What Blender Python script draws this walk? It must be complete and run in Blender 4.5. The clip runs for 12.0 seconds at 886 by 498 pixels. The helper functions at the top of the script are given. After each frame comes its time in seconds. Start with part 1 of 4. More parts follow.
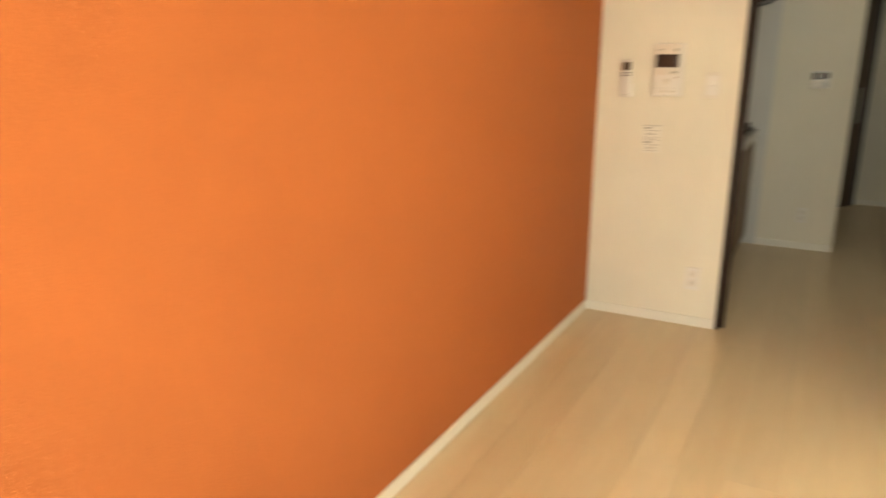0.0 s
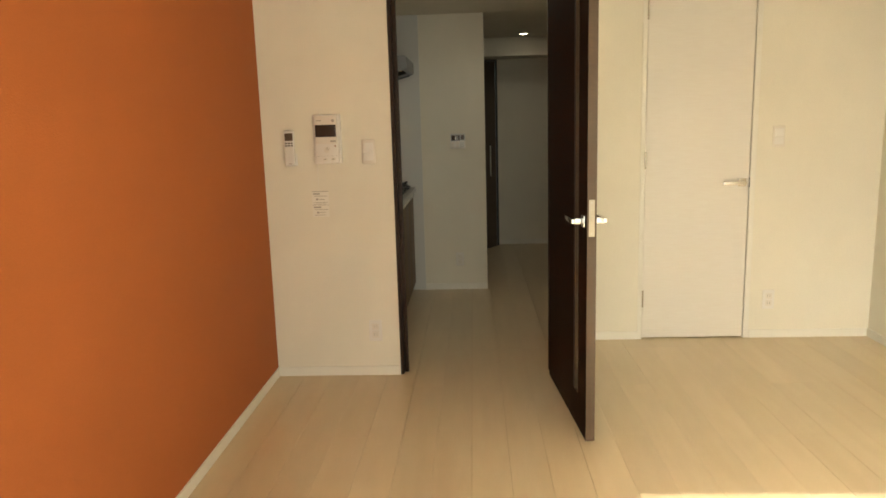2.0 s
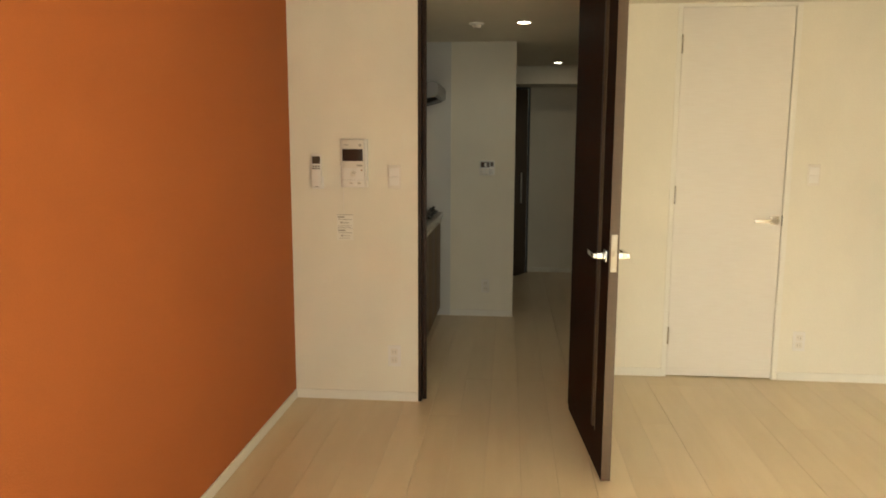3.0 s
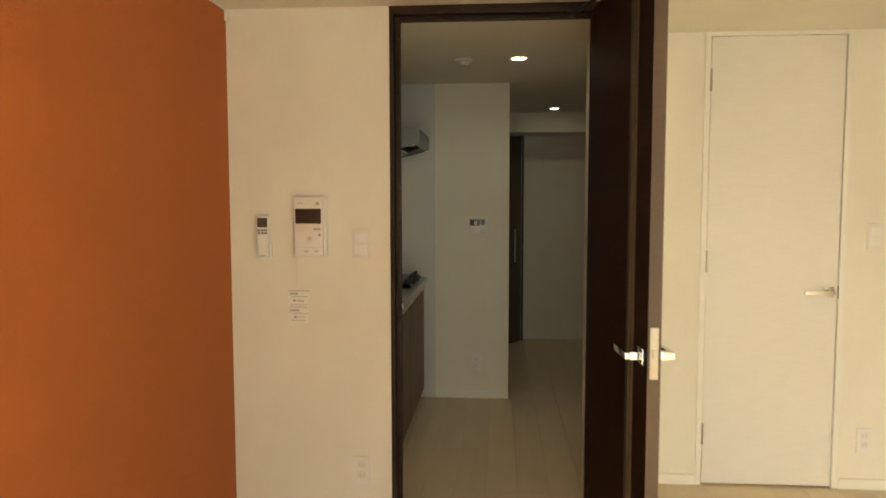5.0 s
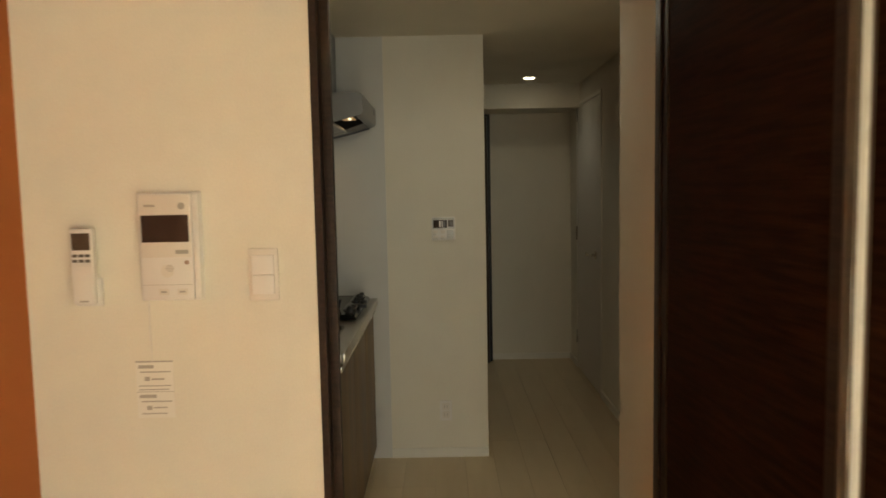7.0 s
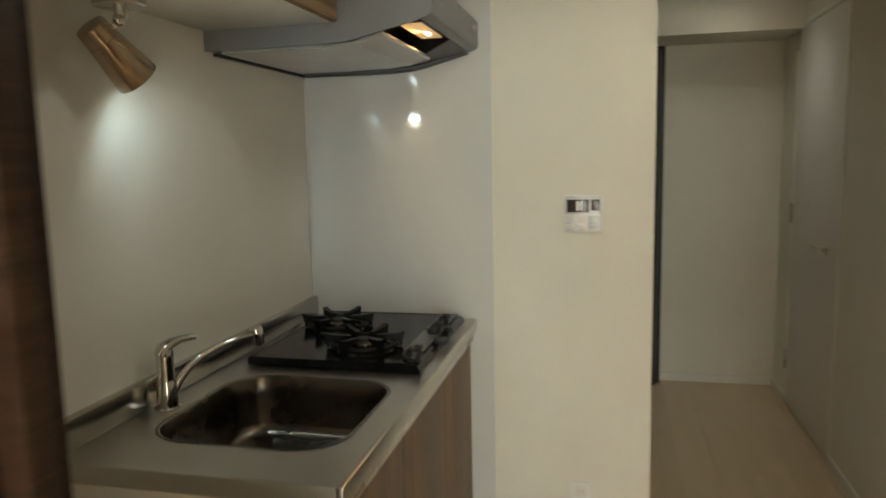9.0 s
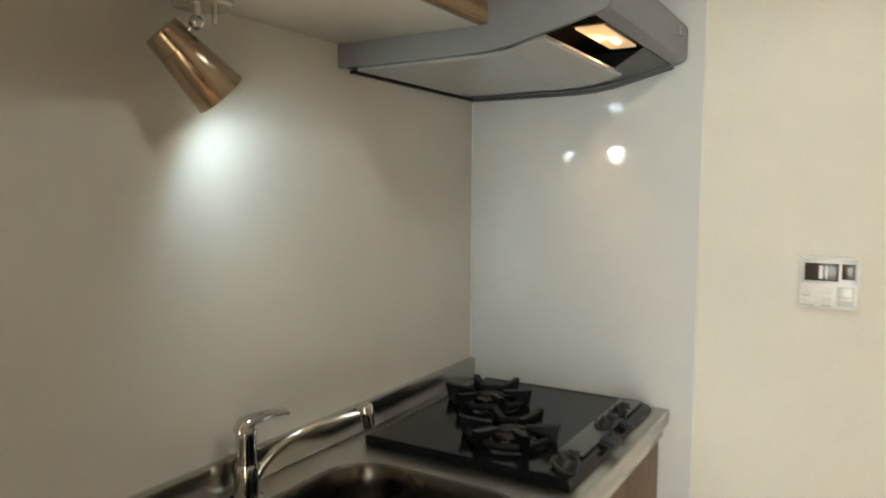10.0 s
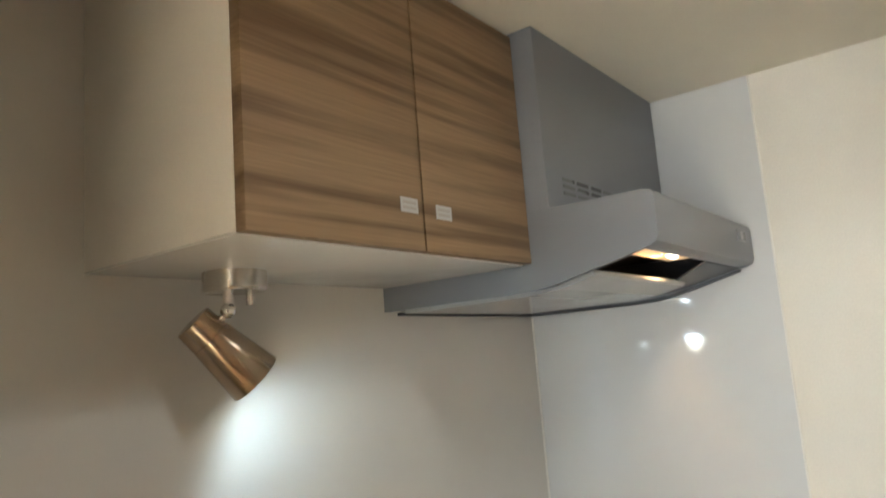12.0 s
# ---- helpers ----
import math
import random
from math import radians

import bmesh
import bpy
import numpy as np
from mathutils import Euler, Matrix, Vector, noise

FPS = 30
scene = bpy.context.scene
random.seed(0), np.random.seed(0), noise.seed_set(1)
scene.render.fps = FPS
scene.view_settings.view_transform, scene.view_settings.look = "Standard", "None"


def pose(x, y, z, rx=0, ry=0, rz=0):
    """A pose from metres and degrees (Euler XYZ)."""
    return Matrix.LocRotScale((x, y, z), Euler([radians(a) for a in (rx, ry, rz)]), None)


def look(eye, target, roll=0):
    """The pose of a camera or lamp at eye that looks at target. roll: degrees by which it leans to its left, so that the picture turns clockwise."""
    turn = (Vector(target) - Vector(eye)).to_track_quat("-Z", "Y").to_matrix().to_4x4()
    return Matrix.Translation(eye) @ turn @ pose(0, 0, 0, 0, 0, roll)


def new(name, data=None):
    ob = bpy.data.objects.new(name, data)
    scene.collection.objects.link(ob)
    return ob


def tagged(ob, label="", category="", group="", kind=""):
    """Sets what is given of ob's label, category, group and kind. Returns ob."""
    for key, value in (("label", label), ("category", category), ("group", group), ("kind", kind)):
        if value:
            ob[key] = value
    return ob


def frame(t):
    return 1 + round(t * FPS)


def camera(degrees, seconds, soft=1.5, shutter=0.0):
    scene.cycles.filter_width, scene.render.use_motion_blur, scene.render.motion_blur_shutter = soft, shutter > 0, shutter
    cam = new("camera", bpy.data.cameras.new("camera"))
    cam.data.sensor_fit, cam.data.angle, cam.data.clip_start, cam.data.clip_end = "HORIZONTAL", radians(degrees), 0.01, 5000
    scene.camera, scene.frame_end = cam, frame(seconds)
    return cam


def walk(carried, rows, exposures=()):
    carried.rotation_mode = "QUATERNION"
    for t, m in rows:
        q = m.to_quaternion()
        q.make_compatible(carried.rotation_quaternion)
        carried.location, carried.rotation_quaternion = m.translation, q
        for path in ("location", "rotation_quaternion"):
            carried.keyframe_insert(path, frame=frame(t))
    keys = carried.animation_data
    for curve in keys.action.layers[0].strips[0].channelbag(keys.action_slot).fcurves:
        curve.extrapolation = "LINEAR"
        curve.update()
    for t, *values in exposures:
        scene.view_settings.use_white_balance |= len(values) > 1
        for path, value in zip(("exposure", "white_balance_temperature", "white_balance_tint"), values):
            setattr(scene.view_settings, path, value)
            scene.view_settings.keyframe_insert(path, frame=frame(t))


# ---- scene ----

# ---- camera and walk ----
cam = camera(63.82, 12.0, soft=1.6, shutter=0.5)
PATH = [
    (0.0, 1.053, -3.671, 1.333, 28.238, -14.969, -0.239),
    (0.5, 1.102, -3.731, 1.329, 14.731, -12.728, 0.635),
    (1.0, 1.073, -3.734, 1.338, 7.93, -11.439, 1.14),
    (1.5, 1.078, -3.719, 1.351, 3.987, -10.875, 1.655),
    (2.0, 1.086, -3.712, 1.356, 2.376, -10.119, 1.612),
    (2.5, 1.096, -3.708, 1.356, 2.586, -9.287, 0.049),
    (3.0, 1.136, -3.688, 1.38, 5.291, -8.298, -0.198),
    (3.5, 1.182, -3.642, 1.392, 6.72, -6.824, -0.47),
    (3.7, 1.176, -3.581, 1.383, 5.102, -6.752, -0.453),
    (4.0, 1.166, -3.423, 1.391, 4.785, -6.754, 0.029),
    (4.5, 1.145, -3.183, 1.398, 4.641, -5.814, 0.057),
    (5.0, 1.11, -2.908, 1.408, 4.487, -4.221, 0.069),
    (5.3, 1.062, -2.76, 1.405, 3.88, -2.829, 0.194),
    (5.5, 1.027, -2.639, 1.414, 1.748, -2.32, 1.116),
    (6.0, 0.992, -2.34, 1.4, 1.549, -3.503, 1.228),
    (6.5, 0.967, -2.002, 1.405, 1.007, -3.869, -0.232),
    (6.7, 0.944, -1.865, 1.401, -0.4, -3.973, 0.764),
    (7.0, 0.959, -1.649, 1.405, -0.093, -4.796, 1.111),
    (7.5, 0.964, -1.31, 1.401, -0.148, -6.248, 1.301),
    (8.0, 0.978, -0.965, 1.391, -0.08, -7.507, 1.398),
    (8.3, 0.994, -0.781, 1.386, -0.65, -8.114, 0.911),
    (8.5, 1.017, -0.643, 1.389, 2.164, -7.9, 1.111),
    (9.0, 1.042, -0.303, 1.397, 13.058, -7.517, 1.201),
    (9.5, 1.015, -0.037, 1.397, 18.073, -6.011, 1.905),
    (10.0, 1.031, 0.153, 1.408, 30.833, -4.653, -0.324),
    (10.5, 1.017, 0.237, 1.458, 32.381, -1.294, 2.522),
    (11.0, 1.012, 0.245, 1.535, 36.246, 5.361, 3.894),
    (11.5, 1.03, 0.244, 1.582, 35.765, 10.856, 3.199),
    (12.0, 1.032, 0.257, 1.564, 37.299, 8.917, 4.434),
]
EXPOSURES = [(0.0, 1.84, 6950, 2), (0.5, 1.64, 6950, 2), (1.0, 1.48, 6950, 2), (1.5, 1.33, 7000, 2), (2.0, 1.31, 7000, 2), (2.5, 1.22, 7050, 2), (3.7, 1.19, 7100, 2), (5.5, 1.28, 7250, 2), (6.7, 1.34, 7250, 2), (8.3, 2.14, 6850, 1), (8.5, 2.18, 6700, 0), (9.0, 2.57, 6300, 1), (9.5, 3.06, 6150, 2), (10.0, 3.14, 5980, 4), (11.0, 3.22, 5860, 6), (12.0, 3.25, 5700, 7)]
walk(cam, [(t, pose(x, y, z, 90 + pitch, roll, yaw)) for t, x, y, z, yaw, pitch, roll in PATH], EXPOSURES)

# ---- plan, in metres ----
EAST, SOUTH, ROOM_TOP = 3.465, -4.75, 2.175
PART_T = 0.085                      # thickness of the wall with the dark door
KEND = 2.0                         # end wall of the kitchen niche
HALL_X, HALL_END = 2.0, 4.12       # hall wall with a door, end wall of the hall
CLOSET_Y = 0.574
JOG_X = 1.533

# ---- world, sun, large lights ----
SUN_EL, SUN_AZ = 28.1, 197.0       # degrees; azimuth from +y, clockwise
world = bpy.data.worlds.new("world")
scene.world = world
world.use_nodes = True
wn = world.node_tree.nodes
sky = wn.new("ShaderNodeTexSky")
sky.sky_type, sky.sun_disc = "NISHITA", False
sky.sun_elevation, sky.sun_rotation = radians(SUN_EL), radians(SUN_AZ)
world.node_tree.links.new(sky.outputs[0], wn["Background"].inputs[0])
wn["Background"].inputs[1].default_value = 0.05


def lamp(name, kind, energy, colour, m, **settings):
    data = bpy.data.lights.new(name, kind)
    data.energy, data.color = energy, colour
    if kind == "SUN":
        data.angle = settings["angle"]
    if kind == "AREA":
        data.shape, data.size, data.size_y = settings["shape"], settings["size"], settings["size_y"]
    if kind == "SPOT":
        data.spot_size, data.spot_blend, data.shadow_soft_size = settings["cone"], settings["blend"], settings["soft"]
    if kind == "POINT":
        data.shadow_soft_size = settings["soft"]
    ob = new(name, data)
    ob.matrix_world = m
    return ob


sun_way = Vector((math.sin(radians(SUN_AZ)) * math.cos(radians(SUN_EL)), math.cos(radians(SUN_AZ)) * math.cos(radians(SUN_EL)), math.sin(radians(SUN_EL))))
lamp("sun", "SUN", 5.0, (1.0, 0.93, 0.82), look(sun_way * 20, (0, 0, 0)), angle=radians(0.5))
# sky light that enters by the balcony window
lamp("window_sky", "AREA", 11.8, (0.96, 0.98, 1.0), look((1.895, SOUTH + 0.02, 1.05), (1.895, 0, 1.7)), shape="RECTANGLE", size=2.62, size_y=1.95)
# recessed ceiling lamps of the hall
DOWNLIGHTS = [(1.216, 1.125), (1.588, 3.43)]
for px, py in DOWNLIGHTS:
    lamp("downlight_lamp", "SPOT", 1.38 if py < 2 else 1.05, (1.0, 0.95, 0.86), look((px, py, ROOM_TOP - 0.012), (px, py, 0)), cone=radians(165 if py < 2 else 138), blend=0.4 if py < 2 else 0.8, soft=0.10)
# spotlight under the wall cabinet, and the cooker hood's bulb
SPOT_BACK, SPOT_MOUTH = Vector((0.100, 0.876, 1.650)), Vector((0.134, 0.961, 1.559))
spot_axis = (SPOT_MOUTH - SPOT_BACK).normalized()
lamp("spotlight_lamp", "SPOT", 0.078, (0.70, 0.93, 1.0), look(SPOT_MOUTH - spot_axis * 0.005, SPOT_MOUTH + spot_axis + Vector((-0.25, 0.0, -0.1))), cone=radians(146), blend=0.9, soft=0.012)
lamp("hood_lamp", "SPOT", 0.30, (1.0, 0.58, 0.26), look((0.525, 1.705, 1.741), (0.46, 1.69, 1.690)), cone=radians(155), blend=0.3, soft=0.01)


# ---- materials ----
def material(name, colour, rough=0.5, metal=0.0, vary=0.06, size=6.0, stretch=(1, 1, 1), bump=0.0, grain=300.0, second=None, coat=0.0, tint=0.0, glow=0.0, detail=4.0, spread=(0.35, 0.65), rough_vary=0.08, spec=0.5):
    """A procedural surface: two scales of tone, fine relief, uneven gloss. second: the other colour of the large pattern. tint: change from piece to piece."""
    m = bpy.data.materials.new(name)
    m.use_nodes = True
    n, l = m.node_tree.nodes, m.node_tree.links
    b = n["Principled BSDF"]
    b.inputs["Roughness"].default_value, b.inputs["Metallic"].default_value = rough, metal
    b.inputs["Specular IOR Level"].default_value = spec
    b.inputs["Coat Weight"].default_value, b.inputs["Coat Roughness"].default_value = coat, 0.08
    co, mp = n.new("ShaderNodeTexCoord"), n.new("ShaderNodeMapping")
    mp.inputs["Scale"].default_value = stretch
    l.new(co.outputs["Object"], mp.inputs["Vector"])
    info = n.new("ShaderNodeObjectInfo")
    if tint:
        shift = n.new("ShaderNodeVectorMath")
        shift.operation = "SCALE"
        shift.inputs[0].default_value = (37.0, 19.0, 11.0)
        l.new(info.outputs["Random"], shift.inputs["Scale"])
        l.new(shift.outputs[0], mp.inputs["Location"])
    big, small = n.new("ShaderNodeTexNoise"), n.new("ShaderNodeTexNoise")
    big.inputs["Scale"].default_value, big.inputs["Detail"].default_value = size, detail
    small.inputs["Scale"].default_value, small.inputs["Detail"].default_value = grain, 2.0
    l.new(mp.outputs[0], big.inputs["Vector"])
    l.new(mp.outputs[0], small.inputs["Vector"])
    ramp = n.new("ShaderNodeValToRGB")
    ramp.color_ramp.elements[0].position, ramp.color_ramp.elements[1].position = spread
    dark = second or tuple(c * (1 - vary) for c in colour)
    ramp.color_ramp.elements[0].color, ramp.color_ramp.elements[1].color = (*dark, 1), (*colour, 1)
    l.new(big.outputs["Fac"], ramp.inputs[0])
    fine = n.new("ShaderNodeMixRGB")
    fine.blend_type = "MULTIPLY"
    fine.inputs[0].default_value = 1.0
    tone = n.new("ShaderNodeMapRange")
    tone.inputs["From Min"].default_value, tone.inputs["From Max"].default_value = 0.3, 0.7
    tone.inputs["To Min"].default_value, tone.inputs["To Max"].default_value = 1 - vary * 0.7, 1 + vary * 0.3
    l.new(small.outputs["Fac"], tone.inputs["Value"])
    l.new(ramp.outputs[0], fine.inputs[1])
    l.new(tone.outputs[0], fine.inputs[2])
    out = fine.outputs[0]
    if tint:
        hue = n.new("ShaderNodeHueSaturation")
        each = n.new("ShaderNodeMapRange")
        each.inputs["To Min"].default_value, each.inputs["To Max"].default_value = 1 - tint, 1 + tint * 0.5
        l.new(info.outputs["Random"], each.inputs["Value"])
        l.new(each.outputs[0], hue.inputs["Value"])
        l.new(out, hue.inputs["Color"])
        out = hue.outputs[0]
    l.new(out, b.inputs["Base Color"])
    if rough_vary:
        rr = n.new("ShaderNodeMapRange")
        rr.inputs["To Min"].default_value, rr.inputs["To Max"].default_value = max(0.02, rough - rough_vary), min(1, rough + rough_vary)
        l.new(big.outputs["Fac"], rr.inputs["Value"])
        l.new(rr.outputs[0], b.inputs["Roughness"])
    if bump:
        bp = n.new("ShaderNodeBump")
        bp.inputs["Strength"].default_value, bp.inputs["Distance"].default_value = bump, 0.001
        l.new(small.outputs["Fac"], bp.inputs["Height"])
        l.new(bp.outputs[0], b.inputs["Normal"])
    if glow:
        b.inputs["Emission Color"].default_value, b.inputs["Emission Strength"].default_value = (*colour, 1), glow
    return m


CREAM = material("wallpaper_cream", (0.80, 0.758, 0.66), 0.85, vary=0.05, size=3, bump=0.5, grain=260, stretch=(1, 1, 0.6), spec=0.25)
ORANGE = material("wallpaper_orange", (0.418, 0.127, 0.039), 0.8, vary=0.04, size=4, bump=0.9, grain=240, stretch=(1, 0.7, 1), spec=0.25)
CEILING = material("ceiling_paper", (0.80, 0.76, 0.65), 0.9, vary=0.04, size=3, bump=0.3, grain=200, spec=0.2)
PLANK = material("maple_plank", (0.70, 0.572, 0.39), 0.30, vary=0.03, size=3, stretch=(5, 0.8, 1), bump=0.03, grain=60, tint=0.05, second=(0.665, 0.535, 0.355), rough_vary=0.05)
JOINT = material("floor_joint", (0.58, 0.44, 0.28), 0.8)
TRIM = material("white_trim", (0.80, 0.77, 0.70), 0.45, vary=0.03)
DARKWOOD = material("dark_stained_wood", (0.036, 0.0150, 0.008), 0.5, vary=0.25, size=3, stretch=(2, 2, 26), bump=0.1, grain=9, second=(0.019, 0.008, 0.0045), spec=0.02)
DARKFRAME = material("dark_frame_wood", (0.044, 0.024, 0.015), 0.45, vary=0.35, size=3, stretch=(2, 2, 30), bump=0.1, grain=9, second=(0.024, 0.013, 0.008), spec=0.2)
DARKEDGE = material("dark_edge_band", (0.088, 0.054, 0.030), 0.5, vary=0.15, size=10, stretch=(2, 2, 18))
WHITEDOOR = material("white_grain_door", (0.78, 0.745, 0.695), 0.5, vary=0.025, size=5, stretch=(2, 2, 26), bump=0.03, grain=60, second=(0.755, 0.715, 0.66))
WOOD = material("striped_wood_veneer", (0.290, 0.192, 0.104), 0.58, vary=0.20, size=1.0, stretch=(6, 0.8, 28), bump=0.1, grain=9.0, second=(0.158, 0.099, 0.052), detail=8.0, spread=(0.40, 0.54), spec=0.25)
WOODBASE = material("muted_wood_veneer", (0.235, 0.152, 0.080), 0.55, vary=0.18, size=1.0, stretch=(5, 14, 1.6), bump=0.05, grain=14, second=(0.135, 0.088, 0.052), spread=(0.3, 0.7))
PANELWHITE = material("gloss_wall_panel", (0.68, 0.678, 0.66), 0.055, vary=0.02, size=2, rough_vary=0.015)
PANELWARM = material("gloss_warm_panel", (0.70, 0.662, 0.605), 0.06, vary=0.02, size=2, rough_vary=0.015)
BODYWHITE = material("cabinet_white", (0.86, 0.81, 0.73), 0.4, vary=0.03)
STEEL = material("brushed_steel", (0.50, 0.485, 0.455), 0.30, 1.0, vary=0.03, size=5, stretch=(6, 1, 1), bump=0.01, grain=120, rough_vary=0.04)
CHROME = material("chrome", (0.66, 0.65, 0.63), 0.10, 1.0, vary=0.03, rough_vary=0.03)
NICKEL = material("satin_nickel", (0.62, 0.59, 0.54), 0.26, 1.0, vary=0.05)
BRONZE = material("copper_toned_metal", (0.47, 0.37, 0.26), 0.2, 1.0, vary=0.05, size=20)
HOODGREY = material("silver_grey_paint", (0.235, 0.242, 0.254), 0.42, 0.25, vary=0.05, size=4, bump=0.05, grain=400)
BAFFLE = material("light_grey_plate", (0.46, 0.455, 0.44), 0.12, 0.1, vary=0.05)
DARKGREY = material("dark_grey_paint", (0.10, 0.10, 0.105), 0.45, 0.1, vary=0.06)
BLACK = material("black_plastic", (0.018, 0.017, 0.016), 0.4, vary=0.2)
ENAMEL = material("black_enamel", (0.008, 0.008, 0.008), 0.14, vary=0.2, rough_vary=0.04, spec=0.22)
IRON = material("cast_iron", (0.007, 0.007, 0.007), 0.4, vary=0.3, bump=0.3, grain=200, spec=0.25)
PLASTIC = material("white_plastic", (0.80, 0.77, 0.73), 0.35, vary=0.03)
PLASTIC2 = material("warm_white_plastic", (0.76, 0.71, 0.64), 0.35, vary=0.03)
SILVERPL = material("silver_plastic", (0.55, 0.55, 0.54), 0.35, 0.2, vary=0.03)
# Worktop steel with the bowl's shade put into its colour; also on burner rings.
DARKSTEEL = material("sink_shade_burner_steel", (0.155, 0.14, 0.12), 0.27, 1.0, vary=0.05, size=6, rough_vary=0.04)
LCD = material("brown_lcd", (0.12, 0.085, 0.06), 0.2, vary=0.15)
SCREEN = material("dark_display", (0.052, 0.033, 0.027), 0.12, vary=0.2)
BUTTONGREY = material("dark_button", (0.14, 0.12, 0.10), 0.5)
GREYINK = material("grey_print", (0.42, 0.385, 0.34), 0.6)
STICKER = material("greyish_sticker", (0.48, 0.465, 0.44), 0.5, vary=0.05)
PAPER = material("paper", (0.82, 0.79, 0.72), 0.7, vary=0.04)
REDINK = material("dull_red_mark", (0.42, 0.27, 0.20), 0.5)
LAMPGLOW = material("lit_lamp", (1.0, 0.90, 0.74), 0.5, glow=17.0)
LAMPGLOW2 = material("lit_dim_lamp", (1.0, 0.90, 0.74), 0.5, glow=6.0)
SPOTGLOW = material("lit_spot_bulb", (0.78, 0.94, 1.0), 0.5, glow=12.0)
HOODGLOW = material("lit_hood_bulb", (1.0, 0.86, 0.62), 0.5, glow=0.6)
LENSGLOW = material("lit_hood_lens", (1.0, 0.62, 0.29), 0.5, glow=0.075)
POLISHED = material("polished_steel", (0.56, 0.54, 0.50), 0.2, 1.0, vary=0.05, size=8, rough_vary=0.04)
VENTGREY = material("vent_shadow_grey", (0.12, 0.12, 0.122), 0.28, vary=0.1)
LATCH = material("satin_latch_metal", (0.50, 0.46, 0.38), 0.45, 0.3, vary=0.06)
GLOSSBOARD = material("smooth_white_board", (0.78, 0.745, 0.68), 0.2, vary=0.03)
GROUND = material("far_ground", (0.22, 0.21, 0.19), 0.9, vary=0.2, size=0.3)
GLASS = bpy.data.materials.new("clear_glass")
GLASS.use_nodes = True
gb = GLASS.node_tree.nodes["Principled BSDF"]
gb.inputs["Transmission Weight"].default_value, gb.inputs["Roughness"].default_value, gb.inputs["IOR"].default_value = 1.0, 0.02, 1.45


# ---- mesh helpers ----
def box(bm, x0, y0, z0, x1, y1, z1, bevel=0.0):
    r = bmesh.ops.create_cube(bm, size=1.0)
    for v in r["verts"]:
        v.co = Vector((x0 + (v.co.x + 0.5) * (x1 - x0), y0 + (v.co.y + 0.5) * (y1 - y0), z0 + (v.co.z + 0.5) * (z1 - z0)))
    if bevel:
        edges = list({e for v in r["verts"] for e in v.link_edges})
        bmesh.ops.bevel(bm, geom=edges, offset=bevel, segments=2, profile=0.6, affect="EDGES")
    return bm


def boxed(x0, y0, z0, x1, y1, z1, bevel=0.0):
    return box(bmesh.new(), x0, y0, z0, x1, y1, z1, bevel)


def rod(bm, a, b, r0, r1=None, n=24, cap=True):
    a, b = Vector(a), Vector(b)
    r1 = r0 if r1 is None else r1
    turn = (b - a).to_track_quat("Z", "Y").to_matrix().to_4x4()
    m = Matrix.Translation((a + b) / 2) @ turn
    bmesh.ops.create_cone(bm, cap_ends=cap, cap_tris=False, segments=n, radius1=r0, radius2=r1, depth=(b - a).length, matrix=m)
    return bm


def ball(bm, c, r, n=16):
    bmesh.ops.create_uvsphere(bm, u_segments=n, v_segments=n // 2 + 2, radius=r, matrix=Matrix.Translation(c))
    return bm


def lathe(bm, a, way, profile, n=28):
    """Turned body: profile is a run of (distance along way, radius)."""
    a, way = Vector(a), Vector(way).normalized()
    turn = way.to_track_quat("Z", "Y").to_matrix()
    rings = []
    for d, r in profile:
        rings.append([bm.verts.new(a + turn @ Vector((r * math.cos(k * math.tau / n), r * math.sin(k * math.tau / n), d))) for k in range(n)])
    for p, q in zip(rings, rings[1:]):
        for k in range(n):
            bm.faces.new((p[k], p[(k + 1) % n], q[(k + 1) % n], q[k]))
    if profile[0][1] > 1e-5:
        bm.faces.new(rings[0][::-1])
    if profile[-1][1] > 1e-5:
        bm.faces.new(rings[-1])
    return bm


def tube(bm, points, radii, n=14):
    """Round bar along a run of points."""
    pts = [Vector(p) for p in points]
    rings = []
    for i, p in enumerate(pts):
        way = (pts[min(i + 1, len(pts) - 1)] - pts[max(i - 1, 0)]).normalized()
        turn = way.to_track_quat("Z", "Y").to_matrix()
        r = radii[i] if isinstance(radii, (list, tuple)) else radii
        rings.append([bm.verts.new(p + turn @ Vector((r * math.cos(k * math.tau / n), r * math.sin(k * math.tau / n), 0))) for k in range(n)])
    for p, q in zip(rings, rings[1:]):
        best = min(range(n), key=lambda s: sum((p[k].co - q[(k + s) % n].co).length for k in range(n)))
        for k in range(n):
            bm.faces.new((p[k], p[(k + 1) % n], q[(k + 1 + best) % n], q[(k + best) % n]))
    bm.faces.new(rings[0][::-1])
    bm.faces.new(rings[-1])
    return bm


def extrude_profile(bm, profile, y0, y1):
    """A closed outline in x and z, drawn out from y0 to y1."""
    a = [bm.verts.new((x, y0, z)) for x, z in profile]
    b = [bm.verts.new((x, y1, z)) for x, z in profile]
    k = len(profile)
    for i in range(k):
        bm.faces.new((a[i], a[(i + 1) % k], b[(i + 1) % k], b[i]))
    bm.faces.new(a[::-1])
    bm.faces.new(b)
    return bm


def rounded(cx, cy, hx, hy, r, n=6):
    """Outline of a rectangle with round corners, anticlockwise."""
    out = []
    for sx, sy, a0 in ((1, 1, 0), (-1, 1, 90), (-1, -1, 180), (1, -1, 270)):
        for k in range(n + 1):
            a = radians(a0 + 90 * k / n)
            out.append((cx + sx * (hx - r) + r * math.cos(a), cy + sy * (hy - r) + r * math.sin(a)))
    return out


ORIGIN = {}


